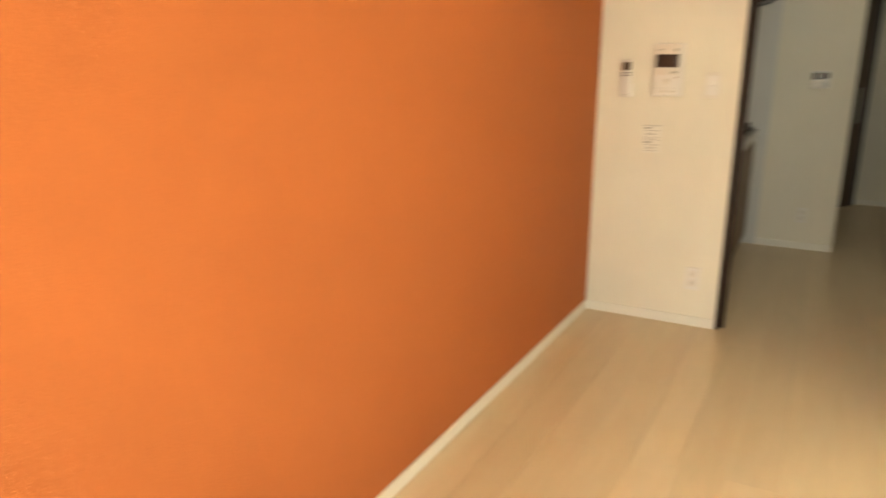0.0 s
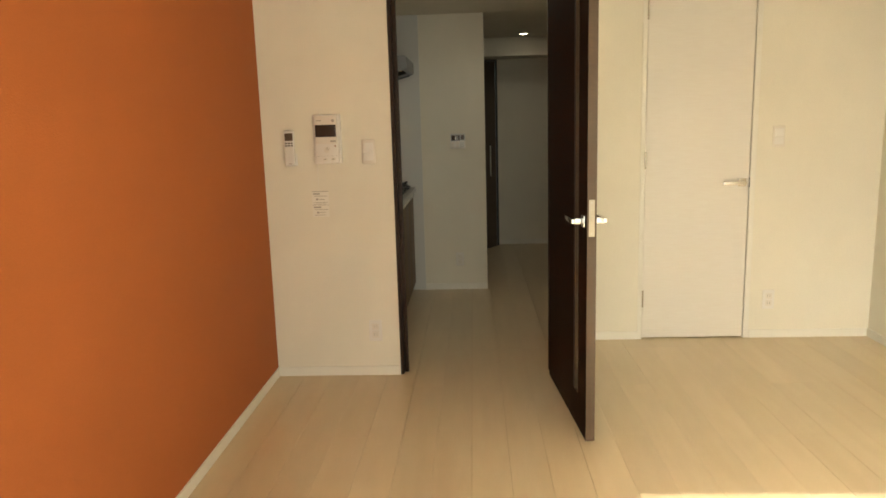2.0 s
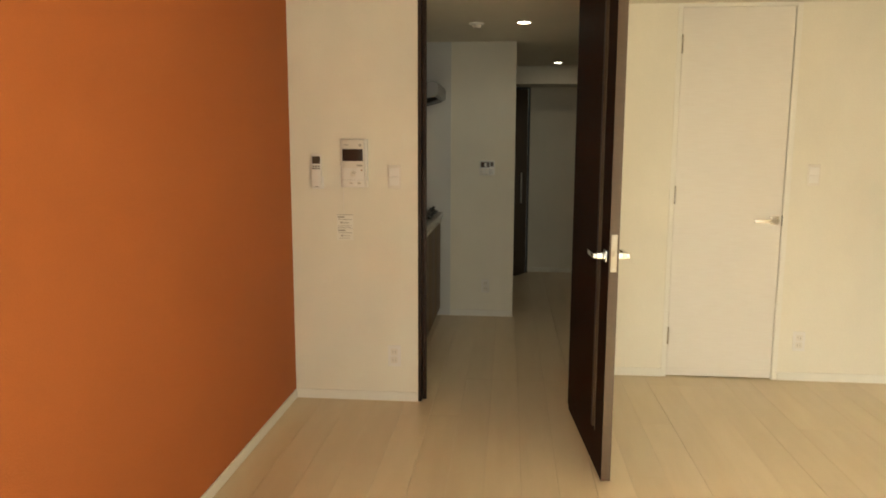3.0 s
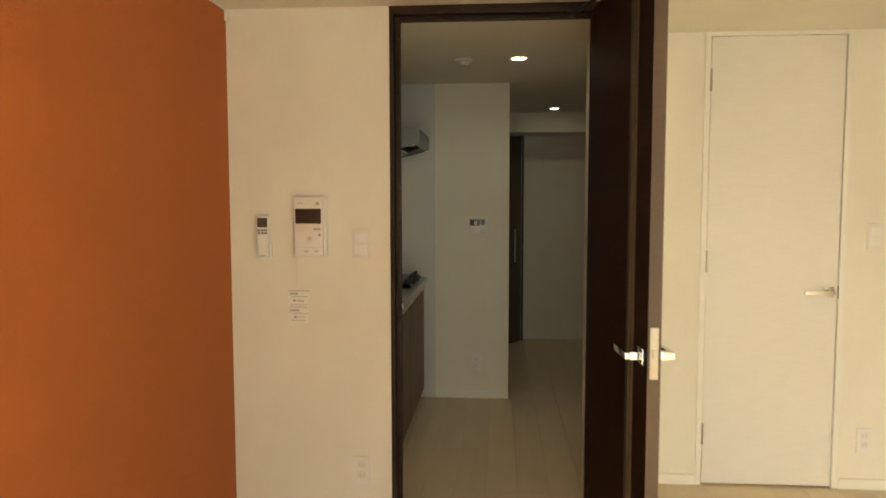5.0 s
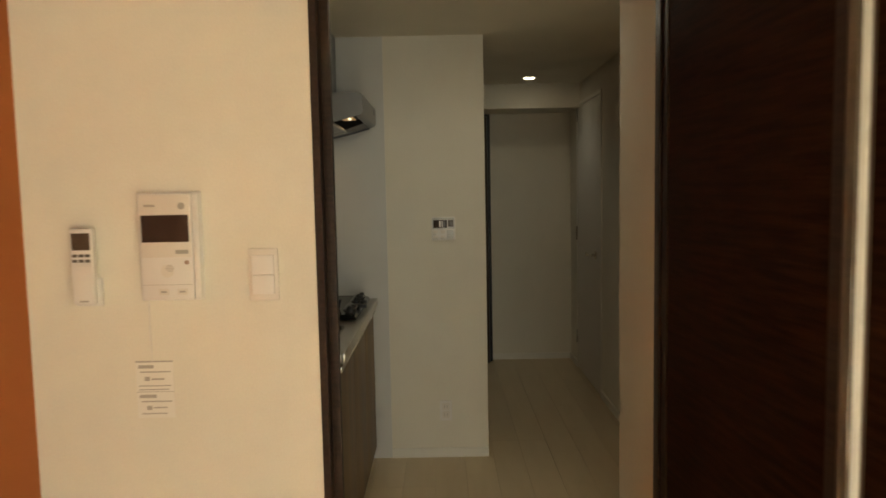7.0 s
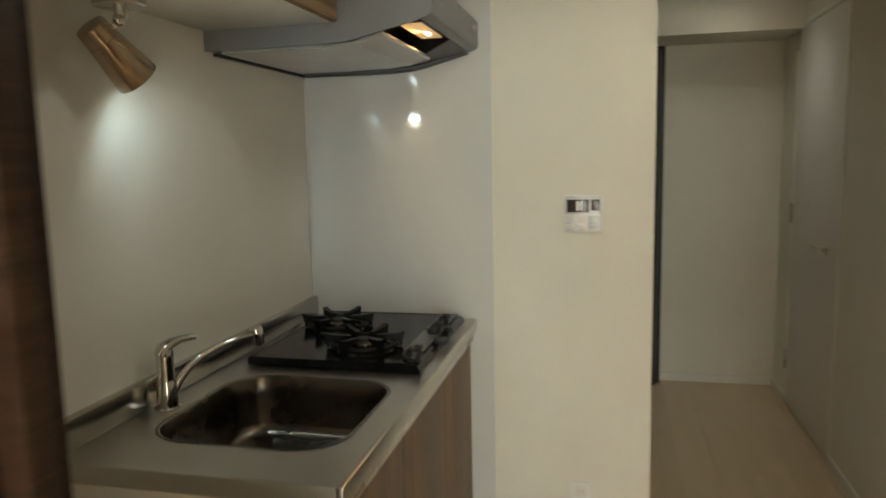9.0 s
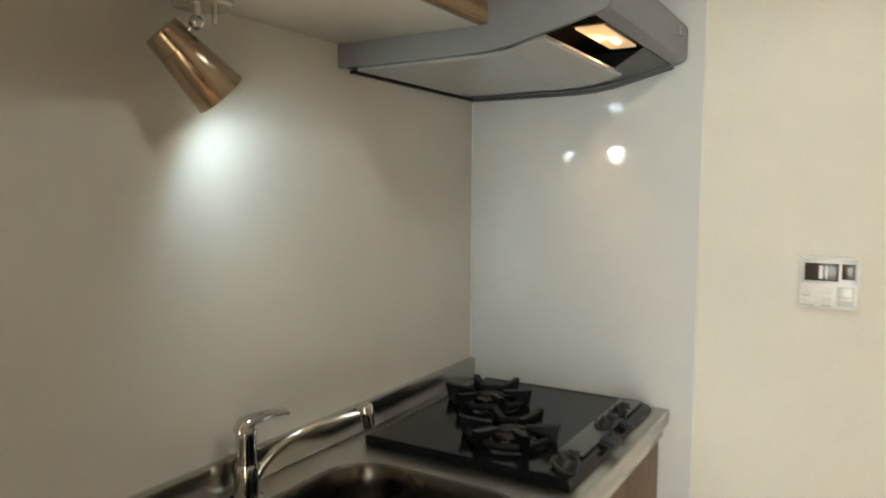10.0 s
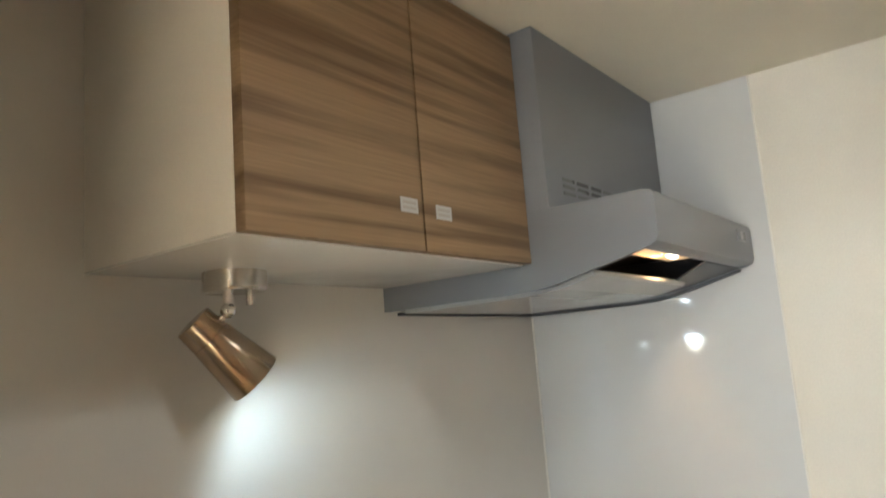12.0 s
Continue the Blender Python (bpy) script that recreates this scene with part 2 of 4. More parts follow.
def finish(name, bm, mat, smooth=False):
    bmesh.ops.recalc_face_normals(bm, faces=bm.faces[:])
    me = bpy.data.meshes.new(name)
    bm.to_mesh(me)
    bm.free()
    me.materials.append(mat)
    if smooth:
        me.shade_smooth()
        me.set_sharp_from_angle(angle=radians(35))
    return me


def thing(name, at, label, category, group="", turn=0.0):
    ob = new(name)
    ob.empty_display_size = 0.05
    ob.matrix_basis = pose(*at, 0, 0, turn)
    ORIGIN[ob.name] = Vector(at)
    return tagged(ob, label, category, group)


def part(name, bm, mat, parent, label="", smooth=True, local=False):
    """One mesh under a thing or a part; bm in world places unless local."""
    o = ORIGIN[parent.name]
    if not local:
        bmesh.ops.translate(bm, vec=-o, verts=bm.verts[:])
    ob = new(name, finish(name, bm, mat, smooth))
    ob.parent = parent
    ORIGIN[ob.name] = o
    return tagged(ob, label)


def structure(name, bm, mat, label, category):
    ob = new(name, finish(name, bm, mat))
    ORIGIN[ob.name] = Vector((0, 0, 0))
    return tagged(ob, label, category, kind="structure")


# ---- the setting ----
T = 0.12
STEP_A, STEP_SLOPE = (1.352, 4.10), 0.54      # the step's end at the far wall; metres of x for each metre of y
STEP_Y = STEP_A[1] - STEP_A[0] / STEP_SLOPE


def step_y(x):
    """Where the raised floor ends, at x, before the lowered entrance floor."""
    return STEP_A[1] - (STEP_A[0] - x) / STEP_SLOPE if x < STEP_A[0] else HALL_END


fl = boxed(-T, SOUTH - 0.2, -0.14, EAST + T, STEP_Y, -0.006)
box(fl, STEP_A[0], STEP_Y, -0.14, EAST + T, HALL_END + 0.3, -0.006)
lo, up = ([fl.verts.new((x, y, z)) for x, y in ((0, STEP_Y), (STEP_A[0], STEP_Y), STEP_A)] for z in (-0.14, -0.006))
fl.faces.new(lo)
fl.faces.new(up)
for k in range(3):
    fl.faces.new((lo[k], lo[(k + 1) % 3], up[(k + 1) % 3], up[k]))
floor = structure("floor", fl, JOINT, "pale maple plank floor with fine dark joints", "floor")
structure("floor_entrance", boxed(-T, STEP_Y + 0.02, -0.30, STEP_A[0] - 0.002, HALL_END + 0.3, -0.10), DARKGREY, "dark grey lowered entrance floor before the door", "floor")
structure("wall_west", boxed(-T, SOUTH, -0.006, -0.014, 0, ROOM_TOP), ORANGE, "orange textured accent wallpaper on the room's long wall", "wall")
structure("wall_west_2", boxed(-T, 0.02, -0.006, -0.002, HALL_END + T, ROOM_TOP), CREAM, "plain cream wall behind the kitchen", "wall")
structure("wall_east", boxed(EAST, SOUTH, -0.006, EAST + T, HALL_END + T, ROOM_TOP), CREAM, "cream wallpapered side wall of the room", "wall")
part_w = bmesh.new()
box(part_w, -0.014, 0, -0.006, 0.664, PART_T, 2.175)
box(part_w, 1.501, 0, -0.006, JOG_X + 0.1, PART_T, 2.175)
structure("wall_partition", part_w, CREAM, "cream wallpapered wall beside the dark door", "wall")
structure("wall_jog", boxed(JOG_X, PART_T, -0.006, JOG_X + 0.1, CLOSET_Y, ROOM_TOP), CREAM, "short cream wall beside the doorway", "wall")
cw = bmesh.new()
CD0, CD1, CDZ = 2.072, 2.745, 2.174
box(cw, JOG_X, CLOSET_Y, -0.006, CD0, CLOSET_Y + 0.08, ROOM_TOP)
box(cw, CD1, CLOSET_Y, -0.006, EAST, CLOSET_Y + 0.08, ROOM_TOP)
structure("wall_closet", cw, CREAM, "cream wallpapered wall with a white closet door", "wall")
structure("wall_closet_back", boxed(HALL_X + 0.1, 1.45, -0.006, EAST, 1.53, ROOM_TOP), CREAM, "plain closet back wall", "wall")
# hall wall with its door opening
HD0, HD1, HDZ = 2.985, 3.83, 2.03
hw = bmesh.new()
box(hw, HALL_X, 0.654, -0.006, HALL_X + 0.1, HD0, ROOM_TOP)
box(hw, HALL_X, HD1, -0.006, HALL_X + 0.1, HALL_END, ROOM_TOP)
box(hw, HALL_X, HD0, HDZ, HALL_X + 0.1, HD1, ROOM_TOP)
structure("wall_hall", hw, CREAM, "cream hall wall with a closed door", "wall")
structure("wall_kitchen_back", boxed(0, PART_T, -0.006, 0.026, KEND, ROOM_TOP), CREAM, "plain cream wall behind the sink", "wall")
structure("wall_kitchen_end", boxed(0, KEND, -0.006, 1.18, KEND + 0.1, ROOM_TOP), CREAM, "cream wall at the kitchen's end with a control panel", "wall")
ew = bmesh.new()
ED0, ED1, EDZ = 0.50, 1.352, 2.0
box(ew, 0, HALL_END, -0.12, ED0, HALL_END + T, ROOM_TOP)
box(ew, ED1, HALL_END, -0.006, EAST, HALL_END + T, ROOM_TOP)
box(ew, ED0, HALL_END, EDZ, ED1, HALL_END + T, ROOM_TOP)
structure("wall_hall_end", ew, CREAM, "cream end wall of the hall beside the entrance door", "wall")
WX0, WX1, WZ0, WZ1 = 0.54, 3.25, 0.04, 2.02
sw = bmesh.new()
box(sw, -T, SOUTH - 0.15, -0.006, WX0, SOUTH, ROOM_TOP)
box(sw, WX1, SOUTH - 0.15, -0.006, EAST + T, SOUTH, ROOM_TOP)
box(sw, WX0, SOUTH - 0.15, WZ1, WX1, SOUTH, ROOM_TOP)
box(sw, WX0, SOUTH - 0.15, -0.006, WX1, SOUTH, WZ0)
structure("wall_south", sw, CREAM, "cream wall with the balcony window", "wall")
structure("ceiling", boxed(-T, SOUTH - 0.15, ROOM_TOP, EAST + T, HALL_END + T, ROOM_TOP + 0.15), CEILING, "cream papered ceiling", "ceiling")
structure("beam_hall", boxed(0, 3.72, 1.995, HALL_X, HALL_END, ROOM_TOP), CREAM, "boxed cream beam before the end wall", "beam")
structure("ground", boxed(-400, -400, -6.2, 400, 400, -6.0), GROUND, "grey ground far below the window", "ground")


def skirting(x0, y0, x1, y1, z=0.05):
    return structure("baseboard", boxed(x0, y0, 0, x1, y1, z, 0.002), TRIM, "low white baseboard", "baseboard")


skirting(-0.014, SOUTH, -0.006, -0.012)
skirting(-0.014, -0.010, 0.663, 0)
skirting(JOG_X + 0.112, CLOSET_Y - 0.010, CD0 - 0.001, CLOSET_Y)
skirting(CD1 + 0.001, CLOSET_Y - 0.010, EAST - 0.012, CLOSET_Y)
skirting(EAST - 0.012, SOUTH, EAST, CLOSET_Y - 0.010)
skirting(JOG_X + 0.1, 0.0, JOG_X + 0.112, CLOSET_Y)
skirting(0.676, KEND - 0.010, 1.18, KEND)
skirting(ED1 + 0.002, HALL_END - 0.010, HALL_X - 0.01, HALL_END)
skirting(HALL_X - 0.010, 0.654, HALL_X, HD0 - 0.002)
skirting(HALL_X - 0.010, HD1 + 0.002, HALL_X, HALL_END)
structure("trim_corner", boxed(-0.014, -0.016, 2.128, 0.004, 0.0, 2.1745, 0.002), TRIM, "small white end cap of the ceiling trim", "trim")
structure("trim_ceiling", boxed(-0.014, SOUTH, 2.167, -0.004, -0.016, 2.1745, 0.001), TRIM, "thin white ceiling trim", "trim")

# balcony window
win = structure("window_1", boxed(WX0, SOUTH - 0.11, WZ0, WX0 + 0.035, SOUTH - 0.03, WZ1, 0.002), NICKEL, "two-pane aluminium balcony window in bright sun", "window")
for nm, b in (("window_frame", (WX1 - 0.035, SOUTH - 0.11, WZ0, WX1, SOUTH - 0.03, WZ1)),
              ("window_frame", (WX0 + 0.035, SOUTH - 0.11, WZ1 - 0.035, WX1 - 0.035, SOUTH - 0.03, WZ1)),
              ("window_sill", (WX0 + 0.035, SOUTH - 0.11, WZ0, WX1 - 0.035, SOUTH - 0.03, WZ0 + 0.035)),
              ("mullion", (1.870, SOUTH - 0.10, WZ0 + 0.035, 1.920, SOUTH - 0.04, WZ1 - 0.035))):
    part(nm, boxed(*b, 0.002), NICKEL, win)
for x0, x1 in ((WX0 + 0.035, 1.870), (1.920, WX1 - 0.035)):
    pane = part("pane", boxed(x0, SOUTH - 0.074, WZ0 + 0.035, x1, SOUTH - 0.068, WZ1 - 0.035), GLASS, win)
    pane.visible_shadow = False

# ---- dark door: frame, leaf, handles, closer ----
FY0, FY1 = -0.004, PART_T + 0.008
df = structure("door_frame_1", boxed(0.664, FY0, 0.0, 0.682, FY1, 2.140, 0.0012), DARKFRAME, "dark brown wood-grain door frame", "door frame")
part("jamb", boxed(1.478, FY0, 0, 1.500, FY1, 2.140, 0.0012), DARKFRAME, df)
part("head", boxed(0.664, FY0, 2.140, 1.500, FY1, 2.174, 0.0012), DARKFRAME, df)
part("stop", boxed(0.682, 0.036, 0.0, 0.704, 0.060, 2.140, 0.0012), DARKFRAME, df)
part("stop", boxed(1.473, 0.036, 0.0, 1.478, 0.060, 2.140, 0.0012), DARKFRAME, df)
part("stop", boxed(0.704, 0.036, 2.120, 1.473, 0.060, 2.140, 0.0012), DARKFRAME, df)

LEAF_W, LEAF_T, LEAF_H = 0.818, 0.038, 2.130
SLIT0, SLIT1, SLITZ0, SLITZ1 = 0.612, 0.668, 0.165, 2.02
leaf = thing("door_1", (1.468, -0.05, 0.0), "open dark brown wooden door with a slit pane", "door", turn=-85.3)
tagged(leaf, kind="structure")
lb = bmesh.new()
box(lb, 0, 0, 0.008, SLIT0, 0.018, LEAF_H)
box(lb, 0, 0.018, 0.008, SLIT0 - 0.028, LEAF_T, LEAF_H)
box(lb, SLIT0 - 0.028, 0.018, 0.008, SLIT0, LEAF_T, SLITZ0)
box(lb, SLIT0 - 0.028, 0.018, SLITZ1, SLIT0, LEAF_T, LEAF_H)
box(lb, SLIT1, 0, 0.008, LEAF_W - 0.001, LEAF_T, LEAF_H)
box(lb, SLIT0, 0, 0.008, SLIT1, LEAF_T, SLITZ0)
box(lb, SLIT0, 0, SLITZ1, SLIT1, LEAF_T, LEAF_H)
panel = part("panel", lb, DARKWOOD, leaf, local=True, smooth=False)
part("edge_band", boxed(LEAF_W - 0.001, 0.0, 0.008, LEAF_W + 0.001, LEAF_T, LEAF_H), DARKEDGE, leaf, "greyish brown edge band", local=True, smooth=False)
part("slit_frame", boxed(SLIT0 - 0.028, -0.002, SLITZ0, SLIT0, 0.0, SLITZ1, 0.0008), DARKFRAME, leaf, "greyish brown edge strip", local=True, smooth=False)
part("slit_frame", boxed(SLIT0, -0.003, SLITZ0, SLIT0 + 0.006, 0.017, SLITZ1, 0.0012), DARKEDGE, leaf, local=True, smooth=False)
part("slit_frame", boxed(SLIT1 - 0.005, -0.003, SLITZ0, SLIT1, 0.017, SLITZ1, 0.0012), DARKEDGE, leaf, local=True, smooth=False)
part("slit_pane", boxed(SLIT0 + 0.006, 0.010, SLITZ0, SLIT1 - 0.005, 0.013, SLITZ1), GLASS, leaf, "narrow clear glass pane", local=True, smooth=False).visible_shadow = False
part("latch_plate", boxed(LEAF_W + 0.001, 0.006, 0.885, LEAF_W + 0.0035, 0.030, 1.034, 0.001), LATCH, leaf, "satin steel latch plate", local=True)
part("latch_bolt", boxed(LEAF_W + 0.003, 0.012, 0.948, LEAF_W + 0.012, 0.024, 0.971, 0.003), LATCH, leaf, local=True)
for z in (0.897, 1.022):
    part("screw", rod(bmesh.new(), (LEAF_W + 0.003, 0.018, z), (LEAF_W + 0.0048, 0.018, z), 0.0042, n=12), STEEL, leaf, local=True)


def lever(parent, u, z, v, side, mat, way=-1, length=0.125, local=True):
    """Lever handle: square rose, neck, flat bar. side: the way out of the face; way: along the leaf."""
    h = part("handle", boxed(u - 0.024, min(v, v + side * 0.007), z - 0.024, u + 0.024, max(v, v + side * 0.007), z + 0.024, 0.002), mat, parent, "satin nickel lever handle", local=local)
    n0, n1 = sorted((v + side * 0.006, v + side * 0.0398))
    part("neck", boxed(u - 0.011, n0, z - 0.012, u + 0.011, n1, z + 0.012, 0.003), mat, h, local=local)
    b = bmesh.new()
    a0, a1 = sorted((u - way * 0.012, u + way * length))
    y0, y1 = sorted((v + side * 0.040, v + side * 0.054))
    box(b, a0, y0, z - 0.010, a1, y1, z + 0.010, 0.003)
    part("lever", b, mat, h, local=local)
    return h


lever(leaf, 0.765, 0.943, 0.0, -1, CHROME)
lever(leaf, 0.765, 0.943, LEAF_T, 1, CHROME)
for z in (0.25, 1.05, 1.86):
    part("hinge", rod(bmesh.new(), (-0.006, LEAF_T - 0.004, z), (-0.006, LEAF_T - 0.004, z + 0.1), 0.006, n=12), NICKEL, leaf, local=True)
stay = thing("door_stay", (1.392, -0.010, 2.118), "dark metal stay arm between door head and leaf", "door stay")
part("arm", tube(bmesh.new(), [(1.392, -0.016, 2.122), (1.427, -0.138, 2.122), (1.464, -0.262, 2.122)], 0.0075, 10), BLACK, stay)
part("bracket", boxed(1.376, -0.032, 2.128, 1.408, -0.0042, 2.139, 0.002), BLACK, stay)
part("pivot", rod(bmesh.new(), (1.392, -0.018, 2.112), (1.392, -0.018, 2.132), 0.009, n=14), BLACK, stay)
part("leaf_shoe", boxed(1.456, -0.284, 2.114, 1.4845, -0.246, 2.128, 0.002), BLACK, stay)

# ---- closet door ----
cf = structure("door_frame_2", boxed(CD0, CLOSET_Y - 0.006, 0, CD0 + 0.026, CLOSET_Y + 0.08, CDZ, 0.001), TRIM, "slim white door frame of the closet", "door frame")
part("jamb", boxed(CD1 - 0.032, CLOSET_Y - 0.006, 0, CD1, CLOSET_Y + 0.08, CDZ, 0.001), TRIM, cf)
part("head", boxed(CD0 + 0.026, CLOSET_Y - 0.006, 2.154, CD1 - 0.032, CLOSET_Y + 0.08, CDZ, 0.001), TRIM, cf)
# Dark sheet across the opening; its colour shades the gaps round the leaf.
part("stop", boxed(CD0 + 0.026, CLOSET_Y + 0.04, 0, CD1 - 0.032, CLOSET_Y + 0.055, 2.154), DARKEDGE, cf)
cd = thing("door_2", (2.104, CLOSET_Y, 0), "closed white wood-grain closet door with lever handle", "door")
tagged(cd, kind="structure")
part("panel", boxed(2.1008, CLOSET_Y - 0.002, 0.009, 2.7085, CLOSET_Y + 0.034, 2.1515, 0.0012), WHITEDOOR, cd)
for z in (0.204, 1.046, 1.9):
    part("hinge", rod(bmesh.new(), (2.1005, CLOSET_Y - 0.007, z), (2.1005, CLOSET_Y - 0.007, z + 0.104), 0.0055, n=12), NICKEL, cd)
lever(cd, 2.668, 0.955, CLOSET_Y - 0.002, -1, NICKEL, local=False)
part("strike", boxed(2.7090, CLOSET_Y - 0.008, 0.925, 2.7125, CLOSET_Y - 0.004, 0.985), BLACK, cd)

# ---- hall doors ----
hf = structure("door_frame_3", boxed(HALL_X - 0.008, HD0, 0, HALL_X + 0.1, HD0 + 0.025, HDZ, 0.001), TRIM, "slim pale door frame in the hall", "door frame")
part("jamb", boxed(HALL_X - 0.008, HD1 - 0.025, 0, HALL_X + 0.1, HD1, HDZ, 0.001), TRIM, hf)
part("head", boxed(HALL_X - 0.008, HD0 + 0.025, HDZ - 0.025, HALL_X + 0.1, HD1 - 0.025, HDZ, 0.001), TRIM, hf)
hd = thing("door_3", (HALL_X, 3.4, 0), "closed pale wood-grain hall door with small handle", "door")
tagged(hd, kind="structure")
part("panel", boxed(HALL_X - 0.004, HD0 + 0.028, 0.009, HALL_X + 0.03, HD1 - 0.028, HDZ - 0.028, 0.0012), WHITEDOOR, hd)
for z in (0.2, 1.0, 1.895):
    part("hinge", rod(bmesh.new(), (HALL_X - 0.011, HD1 - 0.026, z), (HALL_X - 0.011, HD1 - 0.026, z + 0.104), 0.0065, n=12), NICKEL, hd)
hh = part("handle", boxed(HALL_X - 0.011, 3.13, 0.915, HALL_X - 0.004, 3.18, 0.965, 0.002), NICKEL, hd, "satin nickel lever handle")
part("neck", rod(bmesh.new(), (HALL_X - 0.01, 3.155, 0.94), (HALL_X - 0.052, 3.155, 0.94), 0.009, n=16), NICKEL, hh)
part("lever", boxed(HALL_X - 0.056, 3.145, 0.93, HALL_X - 0.042, 3.27, 0.95, 0.003), NICKEL, hh)

ef = structure("door_frame_4", boxed(ED1 - 0.022, HALL_END - 0.02, -0.10, ED1, HALL_END + 0.1, EDZ, 0.001), BLACK, "black steel frame of the entrance door", "door frame")
part("jamb", boxed(ED0, HALL_END - 0.02, -0.10, ED0 + 0.022, HALL_END + 0.1, EDZ, 0.001), BLACK, ef)
part("head", boxed(ED0 + 0.022, HALL_END - 0.02, EDZ - 0.022, ED1 - 0.022, HALL_END + 0.1, EDZ, 0.001), BLACK, ef)
ed = thing("door_4", (0.92, HALL_END, -0.10), "closed dark brown entrance door with long bar handle", "door")
tagged(ed, kind="structure")
part("panel", boxed(ED0 + 0.024, HALL_END + 0.005, -0.096, ED1 - 0.024, HALL_END + 0.05, EDZ - 0.024, 0.001), DARKEDGE, ed)
part("handle", tube(bmesh.new(), [(1.268, HALL_END + 0.004, 1.10), (1.268, HALL_END - 0.035, 1.085), (1.268, HALL_END - 0.042, 1.05), (1.268, HALL_END - 0.042, 0.80), (1.268, HALL_END - 0.035, 0.765), (1.268, HALL_END + 0.004, 0.75)], 0.010), CHROME, ed, "long satin steel bar handle")


# ---- things on the walls ----
def bars(parent, name, rows, mat, y, out=0.0006):
    """Unreadable print: plain bars, each (x0, z0, x1, z1), on a face that looks to -y."""
    for x0, z0, x1, z1 in rows:
        last = part(name, boxed(x0, y - out, z0, x1, y, z1), mat, parent, smooth=False)
    return last


def outlet(x, y, z, w=0.070, h=0.118, label="white double power outlet plate", name="outlet"):
    o = thing(name, (x, y, z - h / 2), label, "outlet", "outlets")
    plate = part("plate", boxed(x - w / 2, y - 0.007, z - h / 2, x + w / 2, y, z + h / 2, 0.003), PLASTIC, o)
    for dz in (0.022, -0.022):
        s = part("socket", boxed(x - 0.019, y - 0.009, z + dz - 0.018, x + 0.019, y - 0.0065, z + dz + 0.018, 0.001), PLASTIC2, o)
        bars(s, "slot", [(x - 0.008, z + dz - 0.007, x - 0.0055, z + dz + 0.008), (x + 0.0055, z + dz - 0.007, x + 0.008, z + dz + 0.008)], GREYINK, y - 0.0088)
    return o


def switch(x, y, z, n=2):
    s = thing("light_switch", (x, y, z - 0.06), "white rocker light switch plate with two keys", "light switch", "light switches")
    part("plate", boxed(x - 0.035, y - 0.008, z - 0.061, x + 0.035, y, z + 0.061, 0.004), PLASTIC2, s)
    hgt = 0.092 / n
    for k in range(n):
        z0 = z - 0.046 + k * hgt
        part("rocker", boxed(x - 0.026, y - 0.013, z0 + 0.0006, x + 0.026, y - 0.0075, z0 + hgt - 0.0006, 0.0018), PLASTIC, s)
    return s


outlet(0.535, 0.0, 0.252)
outlet(2.857, CLOSET_Y, 0.24)
outlet(0.958, KEND, 0.25, 0.062, 0.108)
switch(0.541, 0.0, 1.216)
switch(2.868, CLOSET_Y, 1.219)

# intercom
ic = thing("intercom", (0.337, 0, 1.167), "white video intercom with dark screen on the wall", "intercom")
part("back_plate", boxed(0.258, -0.012, 1.16, 0.4035, 0, 1.411, 0.003), PLASTIC, ic)
body = part("body", boxed(0.2677, -0.030, 1.164, 0.388, -0.011, 1.408, 0.005), PLASTIC, ic)
part("side_rib", boxed(0.3886, -0.028, 1.163, 0.4025, -0.011, 1.406, 0.003), PLASTIC, ic)
part("upper_face", boxed(0.2701, -0.0315, 1.262, 0.3856, -0.0295, 1.405, 0.001), PLASTIC2, ic, "beige upper face")
part("screen", boxed(0.2735, -0.0330, 1.297, 0.3812, -0.0310, 1.359, 0.001), SCREEN, ic, "dark brown display")
part("grille", rod(bmesh.new(), (0.3278, -0.0300, 1.231), (0.3278, -0.0316, 1.231), 0.015, n=24), PLASTIC2, ic)
for k in range(5):
    bars(ic, "grille_slot", [(0.323 + abs(k - 2) * 0.003, 1.2295 + k * 0.0035, 0.345 - abs(k - 2) * 0.003, 1.2307 + k * 0.0035)], GREYINK, -0.0316)
part("call_lamp", rod(bmesh.new(), (0.3734, -0.0300, 1.25), (0.3734, -0.0325, 1.25), 0.005, n=16), REDINK, ic, "small red lamp")
part("camera_dot", rod(bmesh.new(), (0.3666, -0.0310, 1.379), (0.3666, -0.0328, 1.379), 0.008, n=16), GREYINK, ic)
part("button", boxed(0.3065, -0.0325, 1.176, 0.3298, -0.0298, 1.19, 0.001), PLASTIC2, ic)
part("button", boxed(0.3492, -0.0325, 1.176, 0.3725, -0.0298, 1.19, 0.001), PLASTIC2, ic)
bars(ic, "print", [(0.2813, 1.378, 0.3065, 1.383), (0.3492, 1.27, 0.3783, 1.279), (0.2716, 1.199, 0.3841, 1.1998), (0.3114, 1.181, 0.3249, 1.185), (0.354, 1.181, 0.3676, 1.185)], GREYINK, -0.0326, 0.0004)

# air-conditioner remote in its holder
rc = thing("remote_control", (0.131, 0, 1.154), "white air conditioner remote in a wall holder", "remote control")
part("holder", boxed(0.104, -0.012, 1.150, 0.166, 0, 1.215, 0.003), PLASTIC, rc)
part("body", boxed(0.107, -0.030, 1.156, 0.159, -0.010, 1.332, 0.006), PLASTIC, rc)
part("display", boxed(0.112, -0.0312, 1.282, 0.154, -0.0295, 1.321, 0.001), LCD, rc, "dark brown display")
for i in range(2):
    for k in range(3):
        part("button", boxed(0.112 + k * 0.0147, -0.0318, 1.254 + i * 0.012, 0.1235 + k * 0.0147, -0.0298, 1.261 + i * 0.012, 0.0008), BUTTONGREY, rc)
